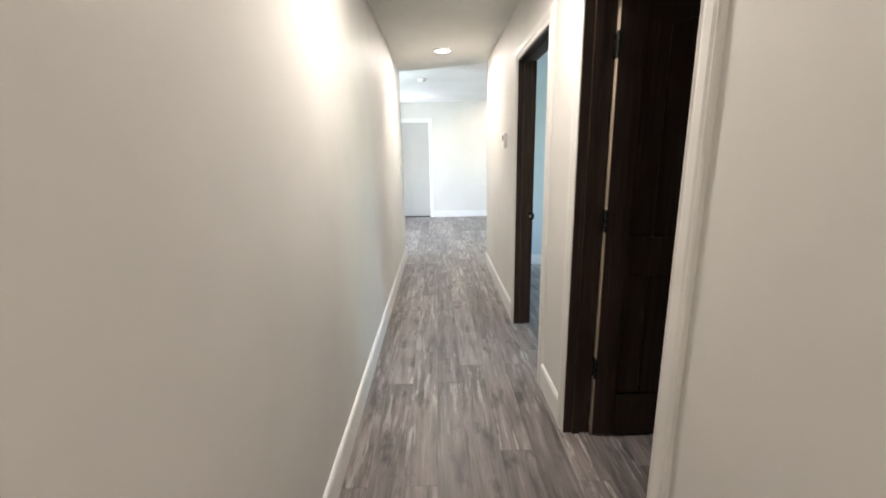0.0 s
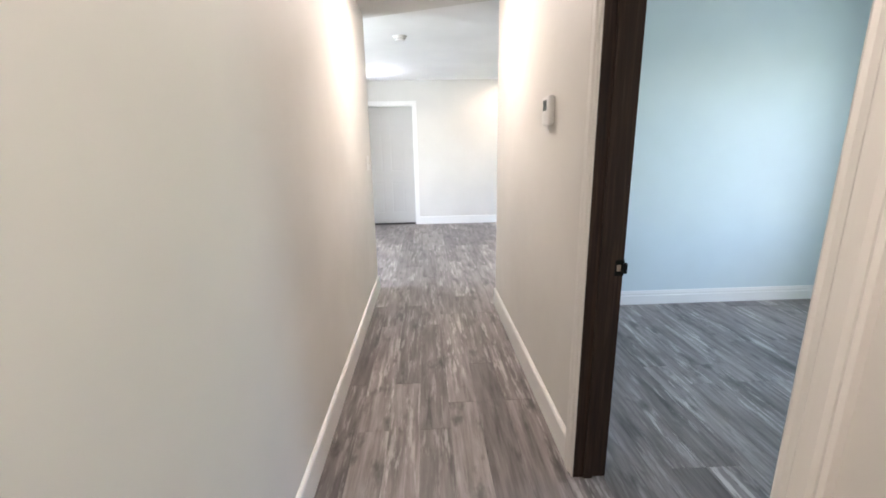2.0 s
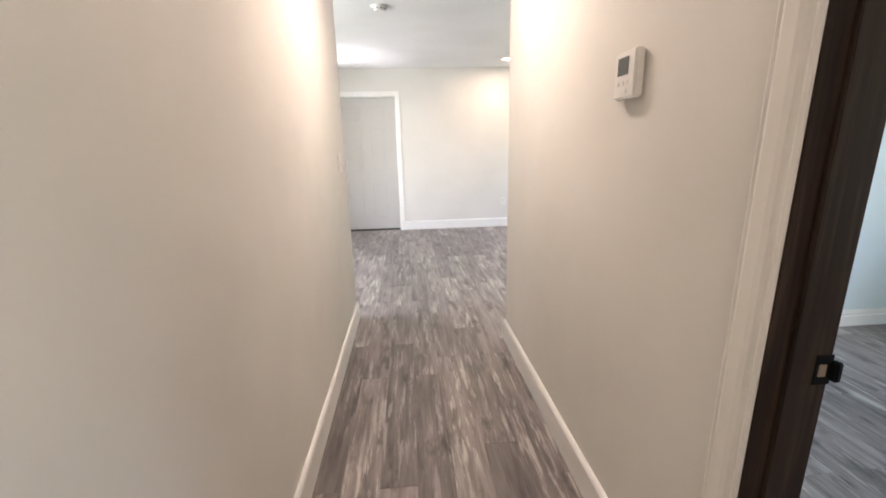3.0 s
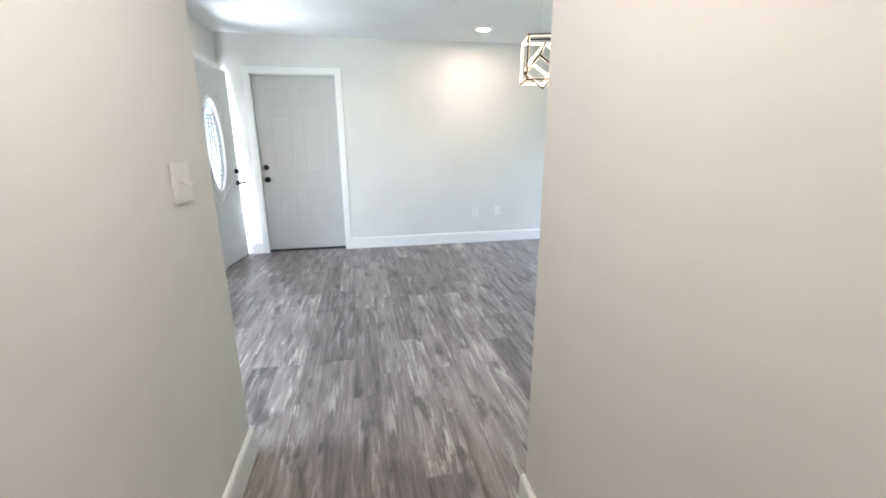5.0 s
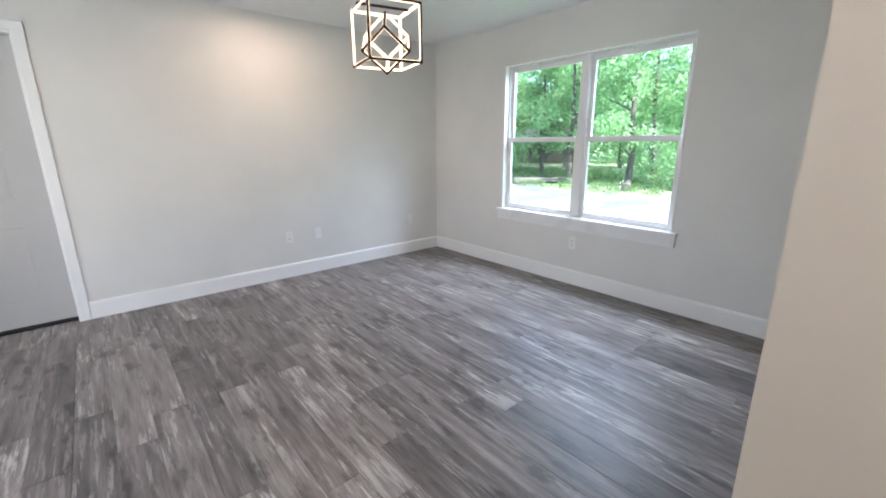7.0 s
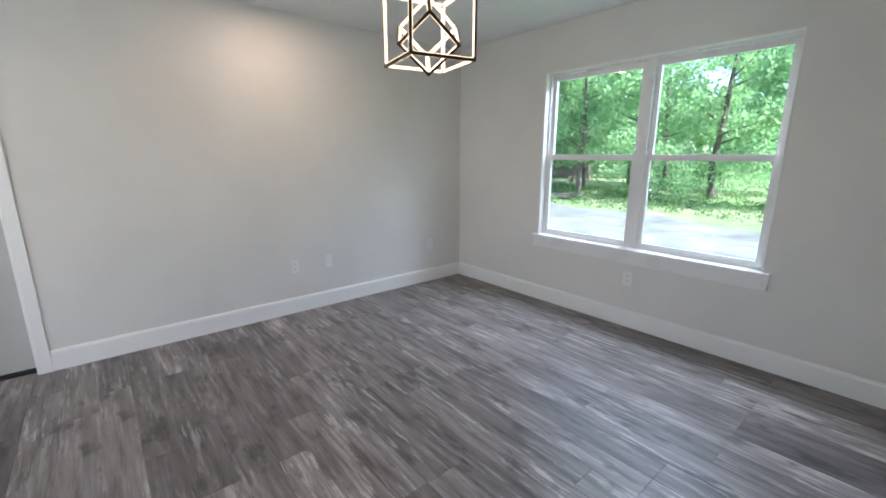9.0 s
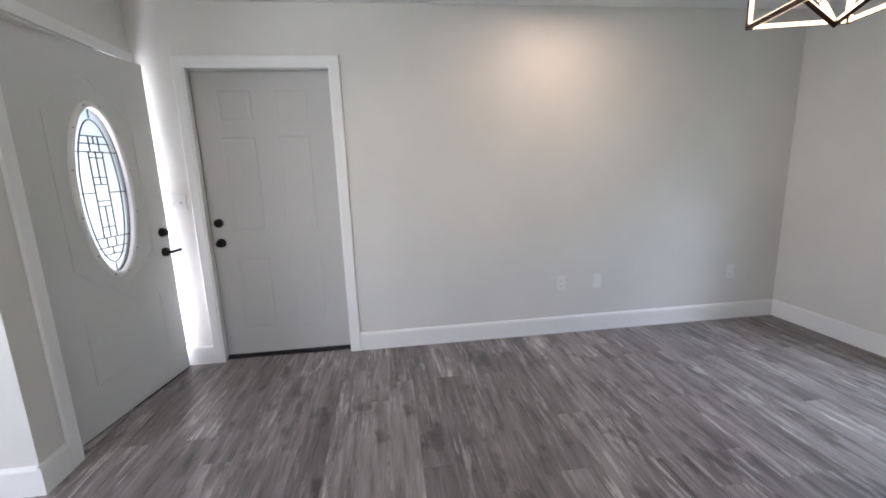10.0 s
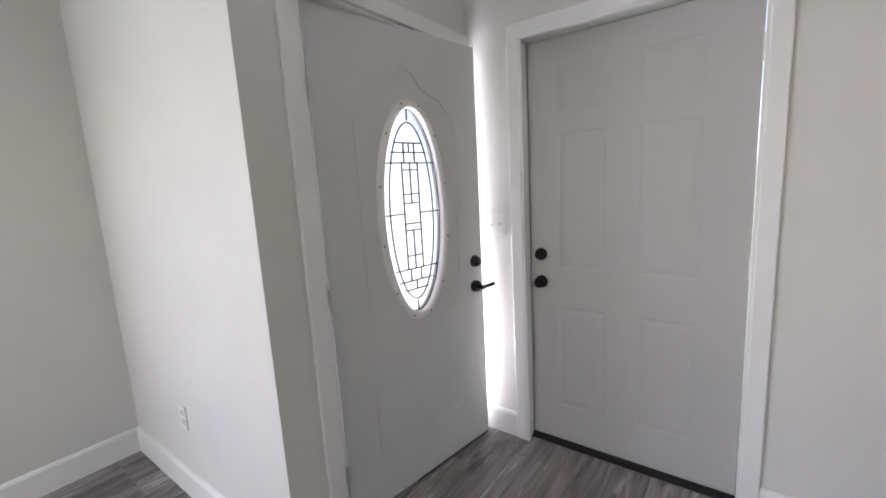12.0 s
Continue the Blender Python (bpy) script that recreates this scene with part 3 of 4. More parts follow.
    strip_path(bm, [(cx - rx, cz), (cx - 0.045, cz)], yy, wd, 0.004)
    strip_path(bm, [(cx + 0.045, cz), (cx + rx, cz)], yy, wd, 0.004)
    for dx in (-0.045, 0.0, 0.045):
        strip_path(bm, [(cx + dx, cz + 0.225), (cx + dx, cz + 0.045)], yy, wd, 0.004)
        strip_path(bm, [(cx + dx, cz - 0.250), (cx + dx, cz - 0.075)], yy, wd, 0.004)
    for dz in (0.19, 0.085, 0.045, -0.045, -0.075, -0.19):
        strip_path(bm, [(cx - 0.045, cz + dz), (cx + 0.045, cz + dz)], yy, wd, 0.004)
    for dx in (-0.045, 0.045):
        strip_path(bm, [(cx + dx, cz + 0.045), (cx + dx, cz - 0.075)], yy, wd, 0.004)
    for dx, z0, z1 in ((-0.03, 0.225, 0.305), (0.03, 0.225, 0.305), (0.0, 0.265, 0.305), (-0.03, -0.305, -0.250), (0.03, -0.305, -0.250), (0.0, -0.345, -0.305), (0.0, 0.40, 0.45), (0.0, -0.45, -0.40)):
        strip_path(bm, [(cx + dx, cz + z0), (cx + dx, cz + z1)], yy, wd, 0.004)
    part("came", bm, LEAD, glass, "dark lead came pattern")
    # embossed scroll lines above and below the glass, and the corner mouldings
    bm = bmesh.new()
    for sgn, zc in ((1, 1.785), (-1, 0.785)):
        arc = [(cx + 0.275 * u, zc + sgn * (0.075 * math.cos(math.pi * u) + 0.02 * math.cos(3 * math.pi * u))) for u in [i / 14 - 1 for i in range(29)]]
        strip_path(bm, arc, 0.0, 0.013, 0.007)
    for x in (cx - 0.275, cx + 0.275):
        strip_path(bm, [(x, 1.69), (x, 0.88)], 0.0, 0.011, 0.006)
        strip_path(bm, [(x, 0.60), (x, 0.25)], 0.0, 0.011, 0.006)
    for x in (cx - 0.255, cx + 0.045):
        strip_path(bm, [(x, 0.245), (x + 0.21, 0.245)], 0.0, 0.013, 0.007)
    strip_path(bm, [(0.18, 0.50), (0.23, 0.525), (0.30, 0.515), (0.38, 0.52)], 0.0, 0.010, 0.006)
    part("moulding", bm, DOOR_LIFTED, d)
    round_knob(d, "deadbolt", w - 0.062, 0, 0.985, 0.030, 0.008, "black round deadbolt")
    rose = part("lever_rose", tube(bmesh.new(), pose(w - 0.062, -0.010, 0.853, 90), 0.030, 0.028, 0.02, 28), BLACK, d, "black lever handle", True)
    bm = bmesh.new()
    tube(bm, pose(w - 0.062, -0.040, 0.853, 90), 0.011, 0.011, 0.05, 16)
    box(bm, w - 0.075, w + 0.030, -0.064, -0.050, 0.844, 0.864, bevel=0.005)
    part("lever", bm, BLACK, rose)
    part("latch_plate", boxed(w - 0.0005, w + 0.002, 0.008, 0.034, 0.80, 0.87), STEEL, d)
    for z in (0.24, 0.98, 1.74):
        hinge(d, -0.002, -0.006, z, STEEL, 0.25, 0)
    part("door_sweep", boxed(0, w, 0.004, 0.040, -0.012, -0.001), RUBBER, d, "black rubber door sweep")
    f = tagged(empty("door_frame"), "white painted lining of the front door", "door frame", kind="structure")
    part("jamb", boxed(-1.40, -1.334, 8.8935, 8.9545, 0.006, 2.064), TRIM, f)
    part("jamb", boxed(-1.40, -1.276, 9.8765, 9.8845, 0.006, 2.064), TRIM, f)
    part("head_jamb", boxed(-1.40, -1.276, 8.8935, 9.8845, 2.0645, 2.0745), TRIM, f)
    part("threshold", boxed(-1.47, -1.276, 8.955, 9.876, 0.0065, 0.016), STEEL, f, "metal door threshold")


front_door()


# ---- window ----
def living_window():
    w = tagged(empty("window_1"), "white double window with four panes looking onto woods", "window", kind="structure")
    y0, y1, z0, z1, xa, xb = 7.032, 8.786, 0.63, 2.08, 3.628, 3.694
    fr = part("window_frame", boxed(xa, xb, y0 + 0.001, y0 + 0.024, z0 + 0.001, z1 - 0.001, bevel=0.003), VINYL, w)
    part("frame_bar", boxed(xa, xb, y1 - 0.024, y1 - 0.001, z0 + 0.001, z1 - 0.001, bevel=0.003), VINYL, fr)
    part("frame_bar", boxed(xa, xb, y0 + 0.0245, y1 - 0.0245, z1 - 0.024, z1 - 0.001, bevel=0.003), VINYL, fr)
    part("frame_bar", boxed(xa, xb, y0 + 0.0245, y1 - 0.0245, z0 + 0.001, z0 + 0.030, bevel=0.003), VINYL, fr)
    part("mullion", boxed(xa - 0.004, xb, 7.872, 7.944, z0 + 0.0305, z1 - 0.0245, bevel=0.003), VINYL, w)
    for a, b in ((y0 + 0.0245, 7.8715), (7.9445, y1 - 0.0245)):
        for c, e, x in ((z0 + 0.0305, 1.378, 3.632), (1.346, z1 - 0.0245, 3.661)):
            s = part("sash", boxed(x, x + 0.028, a, a + 0.034, c, e, bevel=0.002), VINYL, w)
            part("sash_bar", boxed(x, x + 0.028, b - 0.034, b, c, e, bevel=0.002), VINYL, s)
            part("sash_bar", boxed(x, x + 0.028, a + 0.0345, b - 0.0345, c, c + 0.036, bevel=0.002), VINYL, s)
            part("sash_bar", boxed(x, x + 0.028, a + 0.0345, b - 0.0345, e - 0.042, e, bevel=0.002), VINYL, s)
            p = part("pane", boxed(x + 0.012, x + 0.016, a + 0.032, b - 0.032, c + 0.034, e - 0.040), GLASS, w)
            p.visible_shadow = False
    part("window_sill", boxed(3.530, 3.5755, 6.985, 8.830, 0.624, 0.648, bevel=0.004), VINYL, w)
    part("stool", boxed(3.576, 3.6275, y0 + 0.001, y1 - 0.001, 0.631, 0.648, bevel=0.002), VINYL, w)
    part("apron", boxed(3.552, 3.5755, 6.995, 8.82, 0.532, 0.6235, bevel=0.003), VINYL, w)
    bm = bmesh.new()
    box(bm, 3.573, 3.6275, y0 + 0.0005, y0 + 0.008, 0.6485, z1 - 0.0085)
    box(bm, 3.573, 3.6275, y1 - 0.008, y1 - 0.0005, 0.6485, z1 - 0.0085)
    box(bm, 3.573, 3.6275, y0 + 0.0005, y1 - 0.0005, z1 - 0.008, z1 - 0.0005)
    part("reveal", bm, TRIM, w)


living_window()


# ---- fixtures ----
def outlet(m, group="wall outlets"):
    """Duplex outlet, face to -y at the origin."""
    o = tagged(empty("outlet", m), "white plastic duplex wall outlet set in the wall", "outlet", group)
    part("cover_plate", boxed(-0.036, 0.036, -0.006, -0.0005, -0.058, 0.058, bevel=0.002), PLATE, o)
    for z in (-0.021, 0.021):
        r = part("receptacle", boxed(-0.017, 0.017, -0.0085, -0.006, z - 0.014, z + 0.014, bevel=0.003), PLATE, o)
        for x in (-0.006, 0.006):
            part("slot", boxed(x - 0.0012, x + 0.0012, -0.0090, -0.0084, z - 0.002, z + 0.007), SLOT, r)
        part("ground_hole", tube(bmesh.new(), pose(0, -0.0087, z - 0.008, 90), 0.0022, 0.0022, 0.0006, 8), SLOT, r)
    return o


first_outlet = outlet(pose(1.635, 9.900, 0.422))
blank = tagged(empty("cable_plate", pose(1.942, 9.900, 0.424)), "white plastic cable wall plate beside an outlet", "wall plate")
part("cover_plate", boxed(-0.036, 0.036, -0.006, -0.0005, -0.058, 0.058, bevel=0.002), PLATE, blank)
part("connector", tube(bmesh.new(), pose(0, -0.010, 0, 90), 0.005, 0.005, 0.010, 10), STEEL, blank)
copy_thing(first_outlet, pose(3.131, 9.900, 0.422))
copy_thing(first_outlet, pose(3.576, 7.890, 0.408, 0, 0, -90))
copy_thing(first_outlet, pose(-2.10, 8.67, 0.425))


def switch_plate(m, gangs, width, label):
    o = tagged(empty("light_switch", m), label, "light switch", "light switches")
    part("cover_plate", boxed(-width / 2, width / 2, -0.007, -0.0005, -0.060, 0.060, bevel=0.002), PLATE, o)
    for i in range(gangs):
        x = (i - (gangs - 1) / 2) * 0.046
        part("toggle_frame", boxed(x - 0.006, x + 0.006, -0.009, -0.007, -0.013, 0.013, bevel=0.001), PLATE, o)
        bm = boxed(-0.0045, 0.0045, -0.018, 0, -0.005, 0.005, bevel=0.0015)
        bmesh.ops.transform(bm, verts=bm.verts[:], matrix=pose(x, -0.008, 0, 25 if i % 2 else -25))
        part("toggle", bm, PLATE, o)
        for z in (-0.030, 0.030):
            part("screw", tube(bmesh.new(), pose(x, -0.0075, z, 90), 0.003, 0.003, 0.0015, 8), PLATE, o)
    return o


switch_plate(pose(-0.342, 6.097, 1.226, 0, 0, 90), 2, 0.130, "white two-gang toggle switch plate on the hall wall")
switch_plate(pose(-1.150, 9.900, 1.186), 3, 0.165, "white three-gang toggle switch plate between two doors")

th = tagged(empty("thermostat", pose(0.731, 4.465, 1.495, 0, 0, -90)), "white plastic thermostat with a grey display on the hall wall", "thermostat")
part("body", boxed(-0.055, 0.055, -0.028, -0.0005, -0.062, 0.062, bevel=0.005), PLATE, th)
part("display", boxed(-0.034, 0.022, -0.0295, -0.0282, 0.000, 0.046, bevel=0.0005), GREYLCD, th, "dark grey display")
for i in range(3):
    part("button", boxed(-0.036 + i * 0.024, -0.022 + i * 0.024, -0.0305, -0.0282, -0.026, -0.016, bevel=0.0008), PLATE, th)
part("button", boxed(-0.02, 0.02, -0.0305, -0.0282, -0.048, -0.038, bevel=0.0008), PLATE, th)

sm = tagged(empty("smoke_detector", pose(-0.075, 7.14, 2.46)), "white round smoke detector on the ceiling", "smoke detector")
part("base", tube(bmesh.new(), Matrix.Translation((0, 0, -0.006)), 0.072, 0.075, 0.011, 36), VINYL, sm, "", True)
part("cover", tube(bmesh.new(), Matrix.Translation((0, 0, -0.028)), 0.045, 0.062, 0.032, 36), VINYL, sm)
for i in range(10):
    t = 2 * math.pi * i / 10
    part("vent", boxed(-0.006, 0.006, -0.001, 0.001, -0.004, 0.004), SLOT, sm).matrix_basis = pose(0.0545 * math.cos(t), 0.0545 * math.sin(t), -0.028, 0, 0, math.degrees(t) + 90)


def disc_light(m, r, label):
    o = tagged(empty("ceiling_light", m), label, "ceiling light", "ceiling disc lights")
    bm = bmesh.new()
    loops = [[bm.verts.new((q * math.cos(2 * math.pi * i / 40), q * math.sin(2 * math.pi * i / 40), z)) for i in range(40)] for q, z in ((r, -0.0005), (r, -0.006), (r - 0.008, -0.014), (r - 0.020, -0.013))]
    for p, q in zip(loops, loops[1:]):
        for i in range(40):
            bm.faces.new((p[i], p[(i + 1) % 40], q[(i + 1) % 40], q[i]))
    part("trim_ring", bm, VINYL, o, "white trim ring", True)
    part("diffuser", tube(bmesh.new(), Matrix.Translation((0, 0, -0.008)), r - 0.021, r - 0.020, 0.008, 40), LENS, o, "glowing white diffuser")
    return o


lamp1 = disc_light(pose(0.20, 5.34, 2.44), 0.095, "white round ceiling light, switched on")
# Unseen discs for the two added hall lamps.
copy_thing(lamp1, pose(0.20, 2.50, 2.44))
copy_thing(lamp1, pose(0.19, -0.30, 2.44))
copy_thing(lamp1, pose(1.53, 9.29, 2.46))

fv = tagged(empty("floor_vent", pose(-2.47, 8.30, 0.006, 0, 0, 8)), "small brown cover plate set in the floor planks", "floor plate")
part("cover_plate", boxed(-0.030, 0.030, -0.045, 0.045, 0.0003, 0.0030, bevel=0.001), BROWN, fv)
for y in (-0.022, 0.022):
    part("slot", boxed(-0.024, 0.024, y - 0.006, y + 0.006, 0.0031, 0.0036), SLOT, fv)


# ---- pendant ----
def pendant():
    c = (1.672, 8.045)
    p = tagged(empty("pendant_light", pose(c[0], c[1], 0)), "bronze cube-in-cube pendant light with glowing inner strips", "pendant light")
    s, t = 0.312, 0.0125

    def bar(a, b, ins, name, parent):
        """A bronze square bar from a to b; its two inner sides, towards the directions in ins, carry glowing strips."""
        a, b = Vector(a), Vector(b)
        d, (u, v) = (b - a).normalized(), ins
        m = Matrix.Translation((a + b) / 2) @ Matrix((d, u, v)).transposed().to_4x4()
        ln = (b - a).length
        bm = boxed(-ln / 2 - t / 2, ln / 2 + t / 2, -t / 2, t / 2, -t / 2, t / 2, bevel=0.001)
        bmesh.ops.transform(bm, verts=bm.verts[:], matrix=m)
        o = part(name, bm, BRONZE, parent)
        bm = boxed(-ln / 2 + t, ln / 2 - t, t / 2, t / 2 + 0.002, -t * 0.47, t * 0.47)
        box(bm, -ln / 2 + t, ln / 2 - t, -t * 0.47, t * 0.47, t / 2, t / 2 + 0.002)
        bmesh.ops.transform(bm, verts=bm.verts[:], matrix=m)
        part("led_strip", bm, LED, o, "glowing warm strip")

    def cube(matrix, size, centre, name):
        pts = [matrix @ Vector(((i & 1) - 0.5, ((i >> 1) & 1) - 0.5, ((i >> 2) & 1) - 0.5)) * size + Vector(centre) for i in range(8)]
        for i in range(8):
            for b in (1, 2, 4):
                if not i & b:
                    ins = [(matrix @ Vector([float(k == q) for k in range(3)])) * (-1 if i >> q & 1 else 1) for q in range(3) if 1 << q != b]
                    bar(pts[i], pts[i | b], ins, name, p)
        return pts

    zc = 1.946
    cube(pose(0, 0, 0, 0, 0, -13).to_3x3(), s, (0, 0, zc), "outer_bar")
    stand = Vector((1, 1, 1)).rotation_difference(Vector((0, 0, -1))).to_matrix()
    inner = 0.192
    away = stand @ Vector((-1, 0, 0))
    turn = 54 - math.degrees(math.atan2(away.y, away.x))
    cube(pose(0, 0, 0, 0, 0, turn).to_3x3() @ stand, inner, (0, 0, 1.742 + inner * math.sqrt(3) / 2), "inner_bar")
    for x in (-0.05, 0.05):
        part("wire", tube(bmesh.new(), Matrix.Translation((x, 0, 2.27)), 0.0012, 0.0012, 0.34, 8), STEEL, p, "thin steel hanging wire")
    part("cross_bar", boxed(-0.17, 0.17, -0.006, 0.006, zc + s / 2 - 0.006, zc + s / 2 + 0.006), BRONZE, p).rotation_euler = (0, 0, radians(-13))
    part("canopy", tube(bmesh.new(), Matrix.Translation((0, 0, 2.447)), 0.062, 0.065, 0.025, 32), BRONZE, p)
    return p


BRONZE = material("dark_bronze", (0.045, 0.024, 0.016), 0.4, 0.6)[0]
pendant()


# ---- outdoors ----
gm = bmesh.new()
g0 = [gm.verts.new(v) for v in ((-400, -400, -0.32), (400, -400, -0.32), (400, 400, -0.32), (-400, 400, -0.32))]
gm.faces.new(g0)
tagged(part("ground", gm, GROUND), "patchy green lawn and soil reaching to the woods", "ground", kind="structure")
tagged(part("porch_floor", boxed(-3.0, -1.396, 8.811, 11.5, -0.32, -0.01), GRAVEL), "pale concrete porch slab by the front door", "porch", kind="structure")
tagged(part("foundation", boxed(-2.99, 3.69, -0.91, 10.05, -0.33, -0.052), GRAVEL), "concrete foundation under the house", "foundation", kind="structure")

# gravel drive, an uneven low sheet
bm = bmesh.new()
rng = random.Random(5)
edge_a, edge_b = [], []
for i in range(33):
    y = -14 + i * 2.0
    x0, x1 = 5.6 + 0.05 * (y - 8) + rng.uniform(-0.3, 0.3), 12.3 + 0.10 * (y - 8) + rng.uniform(-0.7, 0.7)
    edge_a.append(bm.verts.new((x0, y, -0.312)))
    edge_b.append(bm.verts.new((x1, y, -0.312)))
for i in range(32):
    bm.faces.new((edge_a[i], edge_b[i], edge_b[i + 1], edge_a[i + 1]))
tagged(part("road", bm, DRIVE), "gravel drive beside the house, with tree shade dapples in its colour", "drive", kind="structure")


def leaf_cloud(name, centres, radius, count, size, seed, mat, parent=None):
    """Many small leaves, tilted at random, gathered round clump centres."""
    r = np.random.RandomState(seed)
    cs = np.array(centres)[r.randint(0, len(centres), count)]
    d = r.normal(size=(count, 3))
    d /= np.linalg.norm(d, axis=1)[:, None]
    pos = cs + d * (radius * r.uniform(0.25, 1.0, count) ** 0.6)[:, None] * np.array((1, 1, 0.7))
    u = r.normal(size=(count, 3))
    u /= np.linalg.norm(u, axis=1)[:, None]
    v = np.cross(u, r.normal(size=(count, 3)))
    v /= np.linalg.norm(v, axis=1)[:, None]
    s = size * r.uniform(0.6, 1.3, count)[:, None]
    quad = np.stack([pos - u * s, pos + v * s * 0.55, pos + u * s, pos - v * s * 0.55], 1).reshape(-1, 3)
    me = bpy.data.meshes.new(name)
    me.from_pydata(quad.tolist(), [], np.arange(count * 4).reshape(-1, 4).tolist())
    me.materials.append(mat)
    ob = new(name, me)
    ob.parent = parent
    return ob


def limb(bm, a, b, r0, r1, seg=7):
    d = Vector(b) - Vector(a)
    m = Matrix.Translation((Vector(a) + Vector(b)) / 2) @ d.to_track_quat("Z", "Y").to_matrix().to_4x4()
    tube(bm, m, r0, r1, d.length, seg)


def tree(m, seed, height, low):
    r = random.Random(seed)
    t = tagged(empty("tree", m), "tall broadleaf tree with a bright green uneven crown", "tree", "woodland trees")
    bm = bmesh.new()
    x = y = 0.0
    spine = []
    for i in range(7):
        spine.append((x, y, height * 0.92 * i / 6))
        x, y = x + r.uniform(-0.18, 0.18), y + r.uniform(-0.18, 0.18)
    base = 0.07 + height * 0.008
    for i in range(6):
        limb(bm, spine[i], spine[i + 1], base * (1 - i / 6.5), base * (1 - (i + 1) / 6.5), 9)
    tips = []
    for k in range(20):
        f = low + (0.97 - low) * k / 19
        q = Vector(spine[min(6, int(f * 6.3))])
        q.z = f * height * 0.92
        ang, ln = r.uniform(0, 6.28), (1.0 - 0.55 * f) * height * r.uniform(0.16, 0.30)
        tip = q + Vector((math.cos(ang) * ln, math.sin(ang) * ln, ln * r.uniform(0.1, 0.55)))
        limb(bm, q, tip, 0.05 * (1.2 - f), 0.012, 5)
        tips += [tip, q.lerp(tip, 0.6) + Vector((r.uniform(-0.5, 0.5), r.uniform(-0.5, 0.5), r.uniform(-0.2, 0.5)))]
    part("trunk", bm, BARK, t)
    leaf_cloud("crown", [tuple(v) for v in tips], height * 0.085, 6800, 0.075 + height * 0.002, seed, LEAF, t)
    return t


kinds = [tree(pose(17.5, 17.0, -0.32), 11, 8.4, 0.14), tree(pose(19.5, 12.2, -0.32), 23, 9.6, 0.20), tree(pose(20.0, 23.4, -0.32), 37, 7.6, 0.12)]
rng = random.Random(9)
for i, (x, y) in enumerate(((16.5, 13.6), (22.5, 15.2), (24.0, 26.5), (26.0, 18.8), (18.8, 24.0), (28.5, 23.0), (23.5, 10.6), (30.0, 30.0), (27.0, 14.0), (33.0, 20.0), (32.0, 26.0), (20.5, 29.5), (25.5, 33.0), (34.0, 14.5), (17.2, 9.4), (36.0, 34.0), (26.5, 36.0), (15.8, 20.6), (21.0, 18.9), (24.5, 21.8), (19.0, 19.6))):
    k = kinds[i % 3]
    c = copy_thing(k, pose(x, y, -0.32, 0, 0, rng.uniform(0, 360)))
far = [(x + rng.uniform(-2, 2), y, rng.uniform(0, 6.0)) for x, y in ((44 - 0.25 * (j % 40), -6 + (j % 40) * 1.8) for j in range(260))]
tagged(leaf_cloud("far_woods", far, 2.3, 13000, 0.42, 3, LEAF), "distant green woodland behind the trees", "woods", kind="stuff")
low_shrubs = [(rng.uniform(17, 34), rng.uniform(8, 34), rng.uniform(-0.1, 0.9)) for j in range(90)]
low_shrubs = [p for p in low_shrubs if not 0.58 < (p[1] - 6) / p[0] < 0.80]
tagged(leaf_cloud("undergrowth", low_shrubs, 0.9, 20000, 0.07, 8, LEAF), "low green undergrowth between the trunks", "shrubs", kind="stuff")
tufts = [(rng.uniform(13.0, 22), rng.uniform(7, 26), -0.27) for j in range(700)]
tagged(leaf_cloud("grass_tufts", tufts, 0.28, 22000, 0.045, 4, GRASS), "tufts of long grass on the lawn", "grass", kind="stuff")

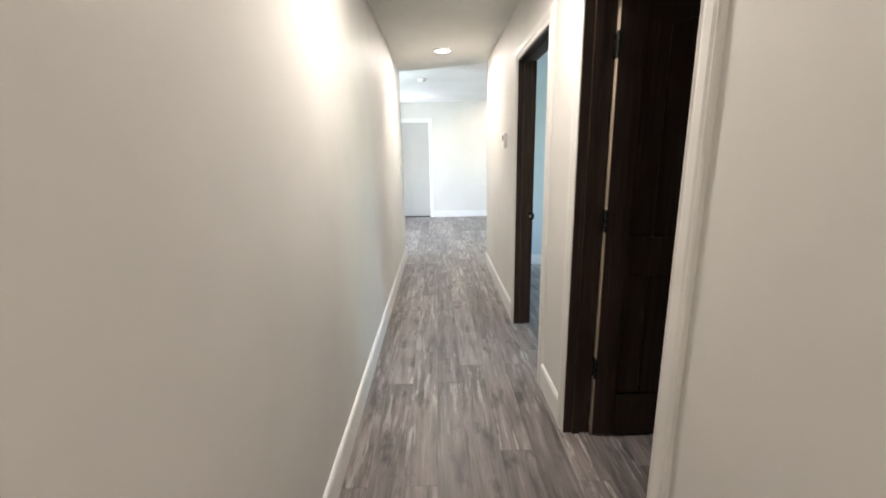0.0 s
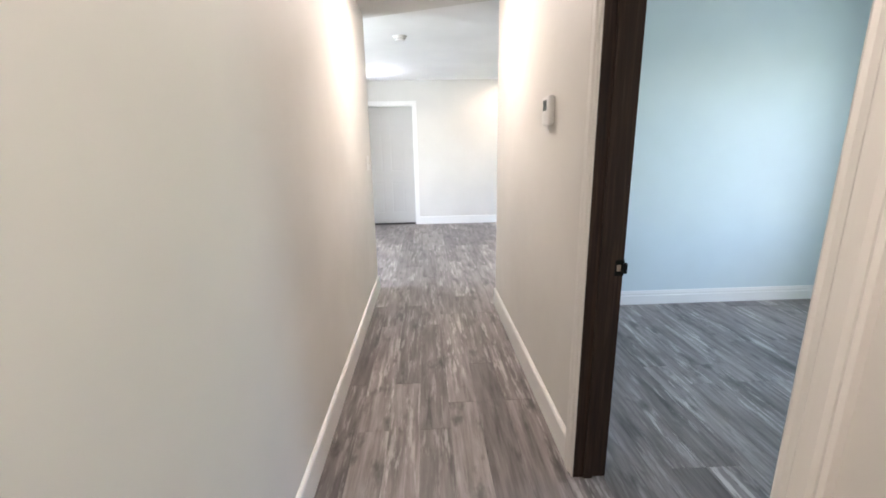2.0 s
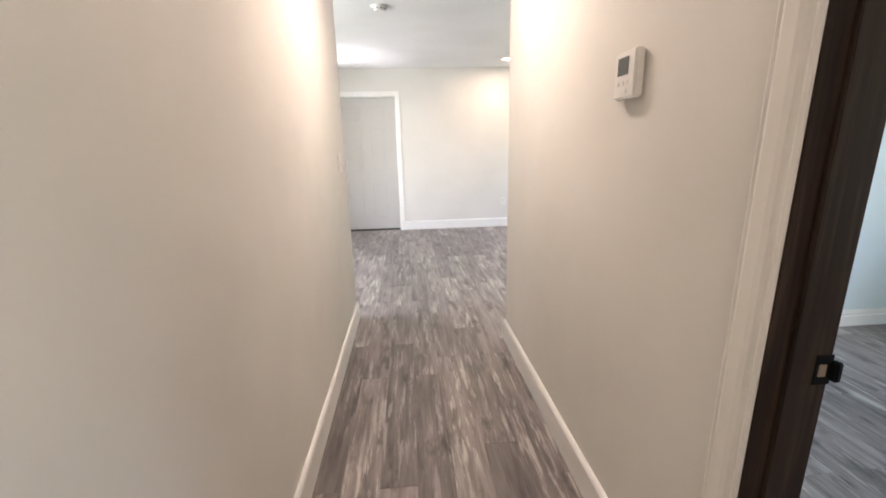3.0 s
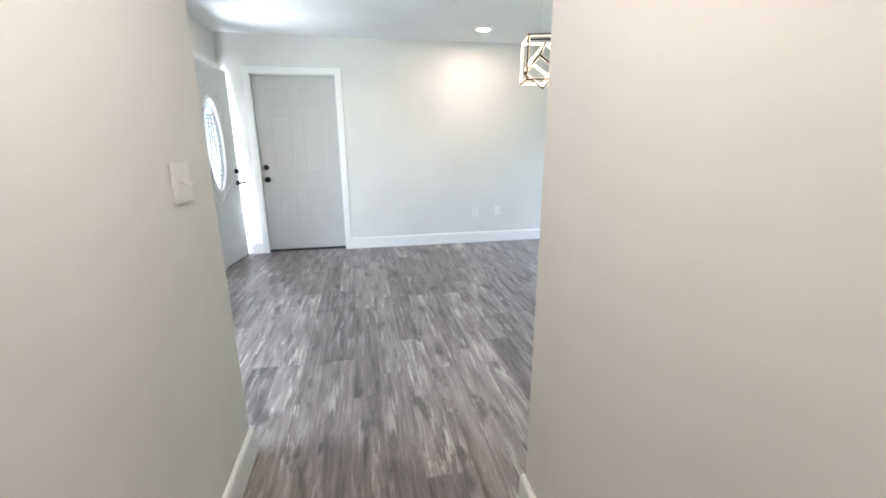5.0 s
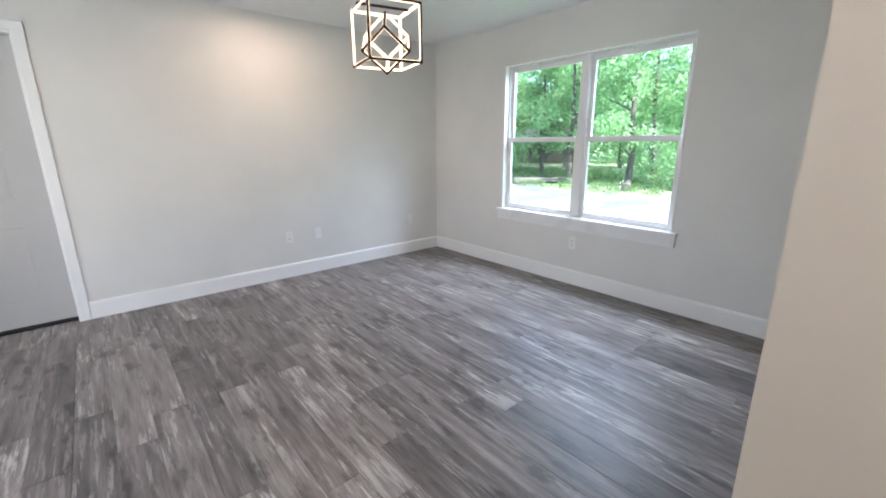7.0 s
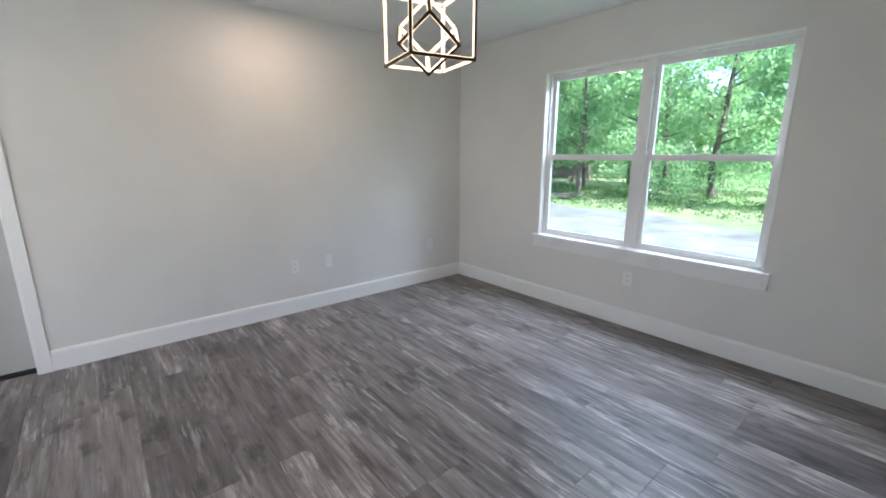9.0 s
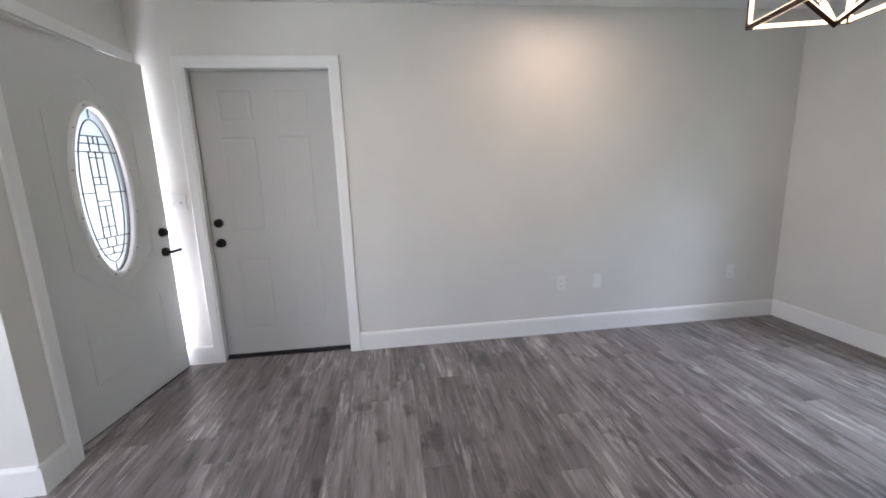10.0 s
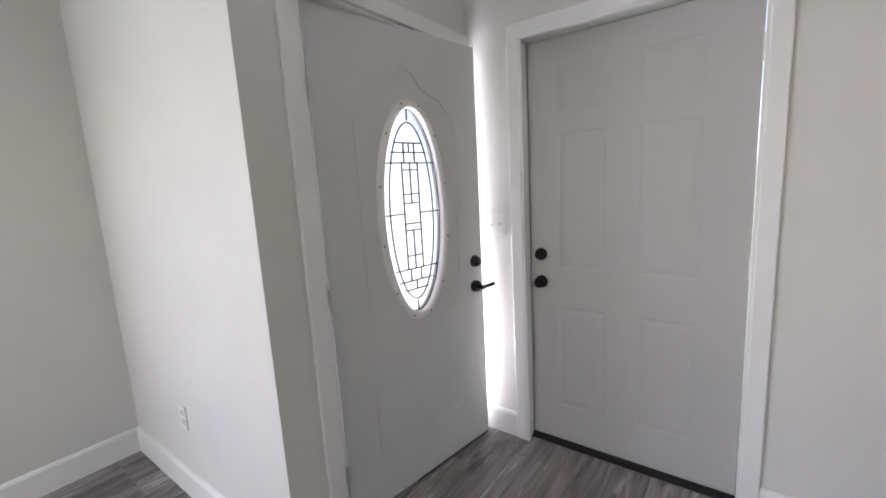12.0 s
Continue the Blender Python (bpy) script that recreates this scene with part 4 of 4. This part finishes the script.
# open shed among the trees
shed = tagged(empty("shed", pose(30.0, 26.8, -0.32, 0, 0, 125)), "dark open-sided shed with a pitched roof under the trees", "shed")
for x in (-2.6, 0.0, 2.6):
    for y in (-1.6, 1.6):
        part("post", boxed(x - 0.07, x + 0.07, y - 0.07, y + 0.07, 0, 1.9), BARK, shed)
for s_ in (-1, 1):
    bm = boxed(-3.0, 3.0, -1.08, 1.08, -0.04, 0.04)
    bmesh.ops.transform(bm, verts=bm.verts[:], matrix=pose(0, s_ * 0.98, 2.25, -s_ * 22))
    part("roof_side", bm, ROOF, shed)
part("back_wall", boxed(-2.6, 2.6, 1.67, 1.73, 0, 1.9), BARK, shed)
for a in ((15.2, 13.0, 24), (14.4, 16.2, -35)):
    lg = tagged(empty("log", pose(a[0], a[1], -0.20, 0, 0, a[2])), "felled grey log lying on the grass", "log", "felled logs")
    part("log_body", tube(bmesh.new(), pose(0, 0, 0, 0, 90), 0.14, 0.11, 2.4, 12), BARK, lg)


# ---- floor planks, last ----
floor = tagged(empty("floor"), "grey wood-look vinyl plank floor", "floor", kind="structure")
PW, PL = 0.152, 1.22
sub = part("subfloor", boxed(-2.99, 3.69, -0.91, 10.05, -0.050, -0.0005), PLANK, floor)


def plank_mesh(length):
    me = bpy.data.meshes.new("plank")
    g, c, z = 0.0004, 0.0012, 0.006
    lo = [(g, g, 0), (PW - g, g, 0), (PW - g, length - g, 0), (g, length - g, 0)]
    mid = [(x, y, z - c * 0.7) for x, y, _ in lo]
    up = [(g + c, g + c, z), (PW - g - c, g + c, z), (PW - g - c, length - g - c, z), (g + c, length - g - c, z)]
    faces = [(8, 9, 10, 11)] + [(a + i, a + (i + 1) % 4, a + 4 + (i + 1) % 4, a + 4 + i) for a in (0, 4) for i in range(4)]
    me.from_pydata(lo + mid + up, [], faces)
    me.materials.append(PLANK)
    return me


meshes = {}
rng = random.Random(2)
x, row = -2.80, 0
while x < 3.576:
    y_end, y_from = (9.93 if x > -1.42 else 8.67), (6.1 if x < -0.46 else 0.4)
    if x > 0.86:
        y_from = 1.5
    if x > 2.2:
        y_from = 3.4
    y = y_from - rng.choice((0.0, 0.2, 0.41, 0.61, 0.81, 1.02))
    while y < y_end - 0.03:
        a, b = max(y, y_from), min(y + PL, y_end)
        if b - a > 0.03:
            key = round(b - a, 2)
            if key not in meshes:
                meshes[key] = plank_mesh(b - a)
            ob = new("plank", meshes[key])
            ob.location, ob.parent = (x, a, 0), floor
        y += PL
    x += PW
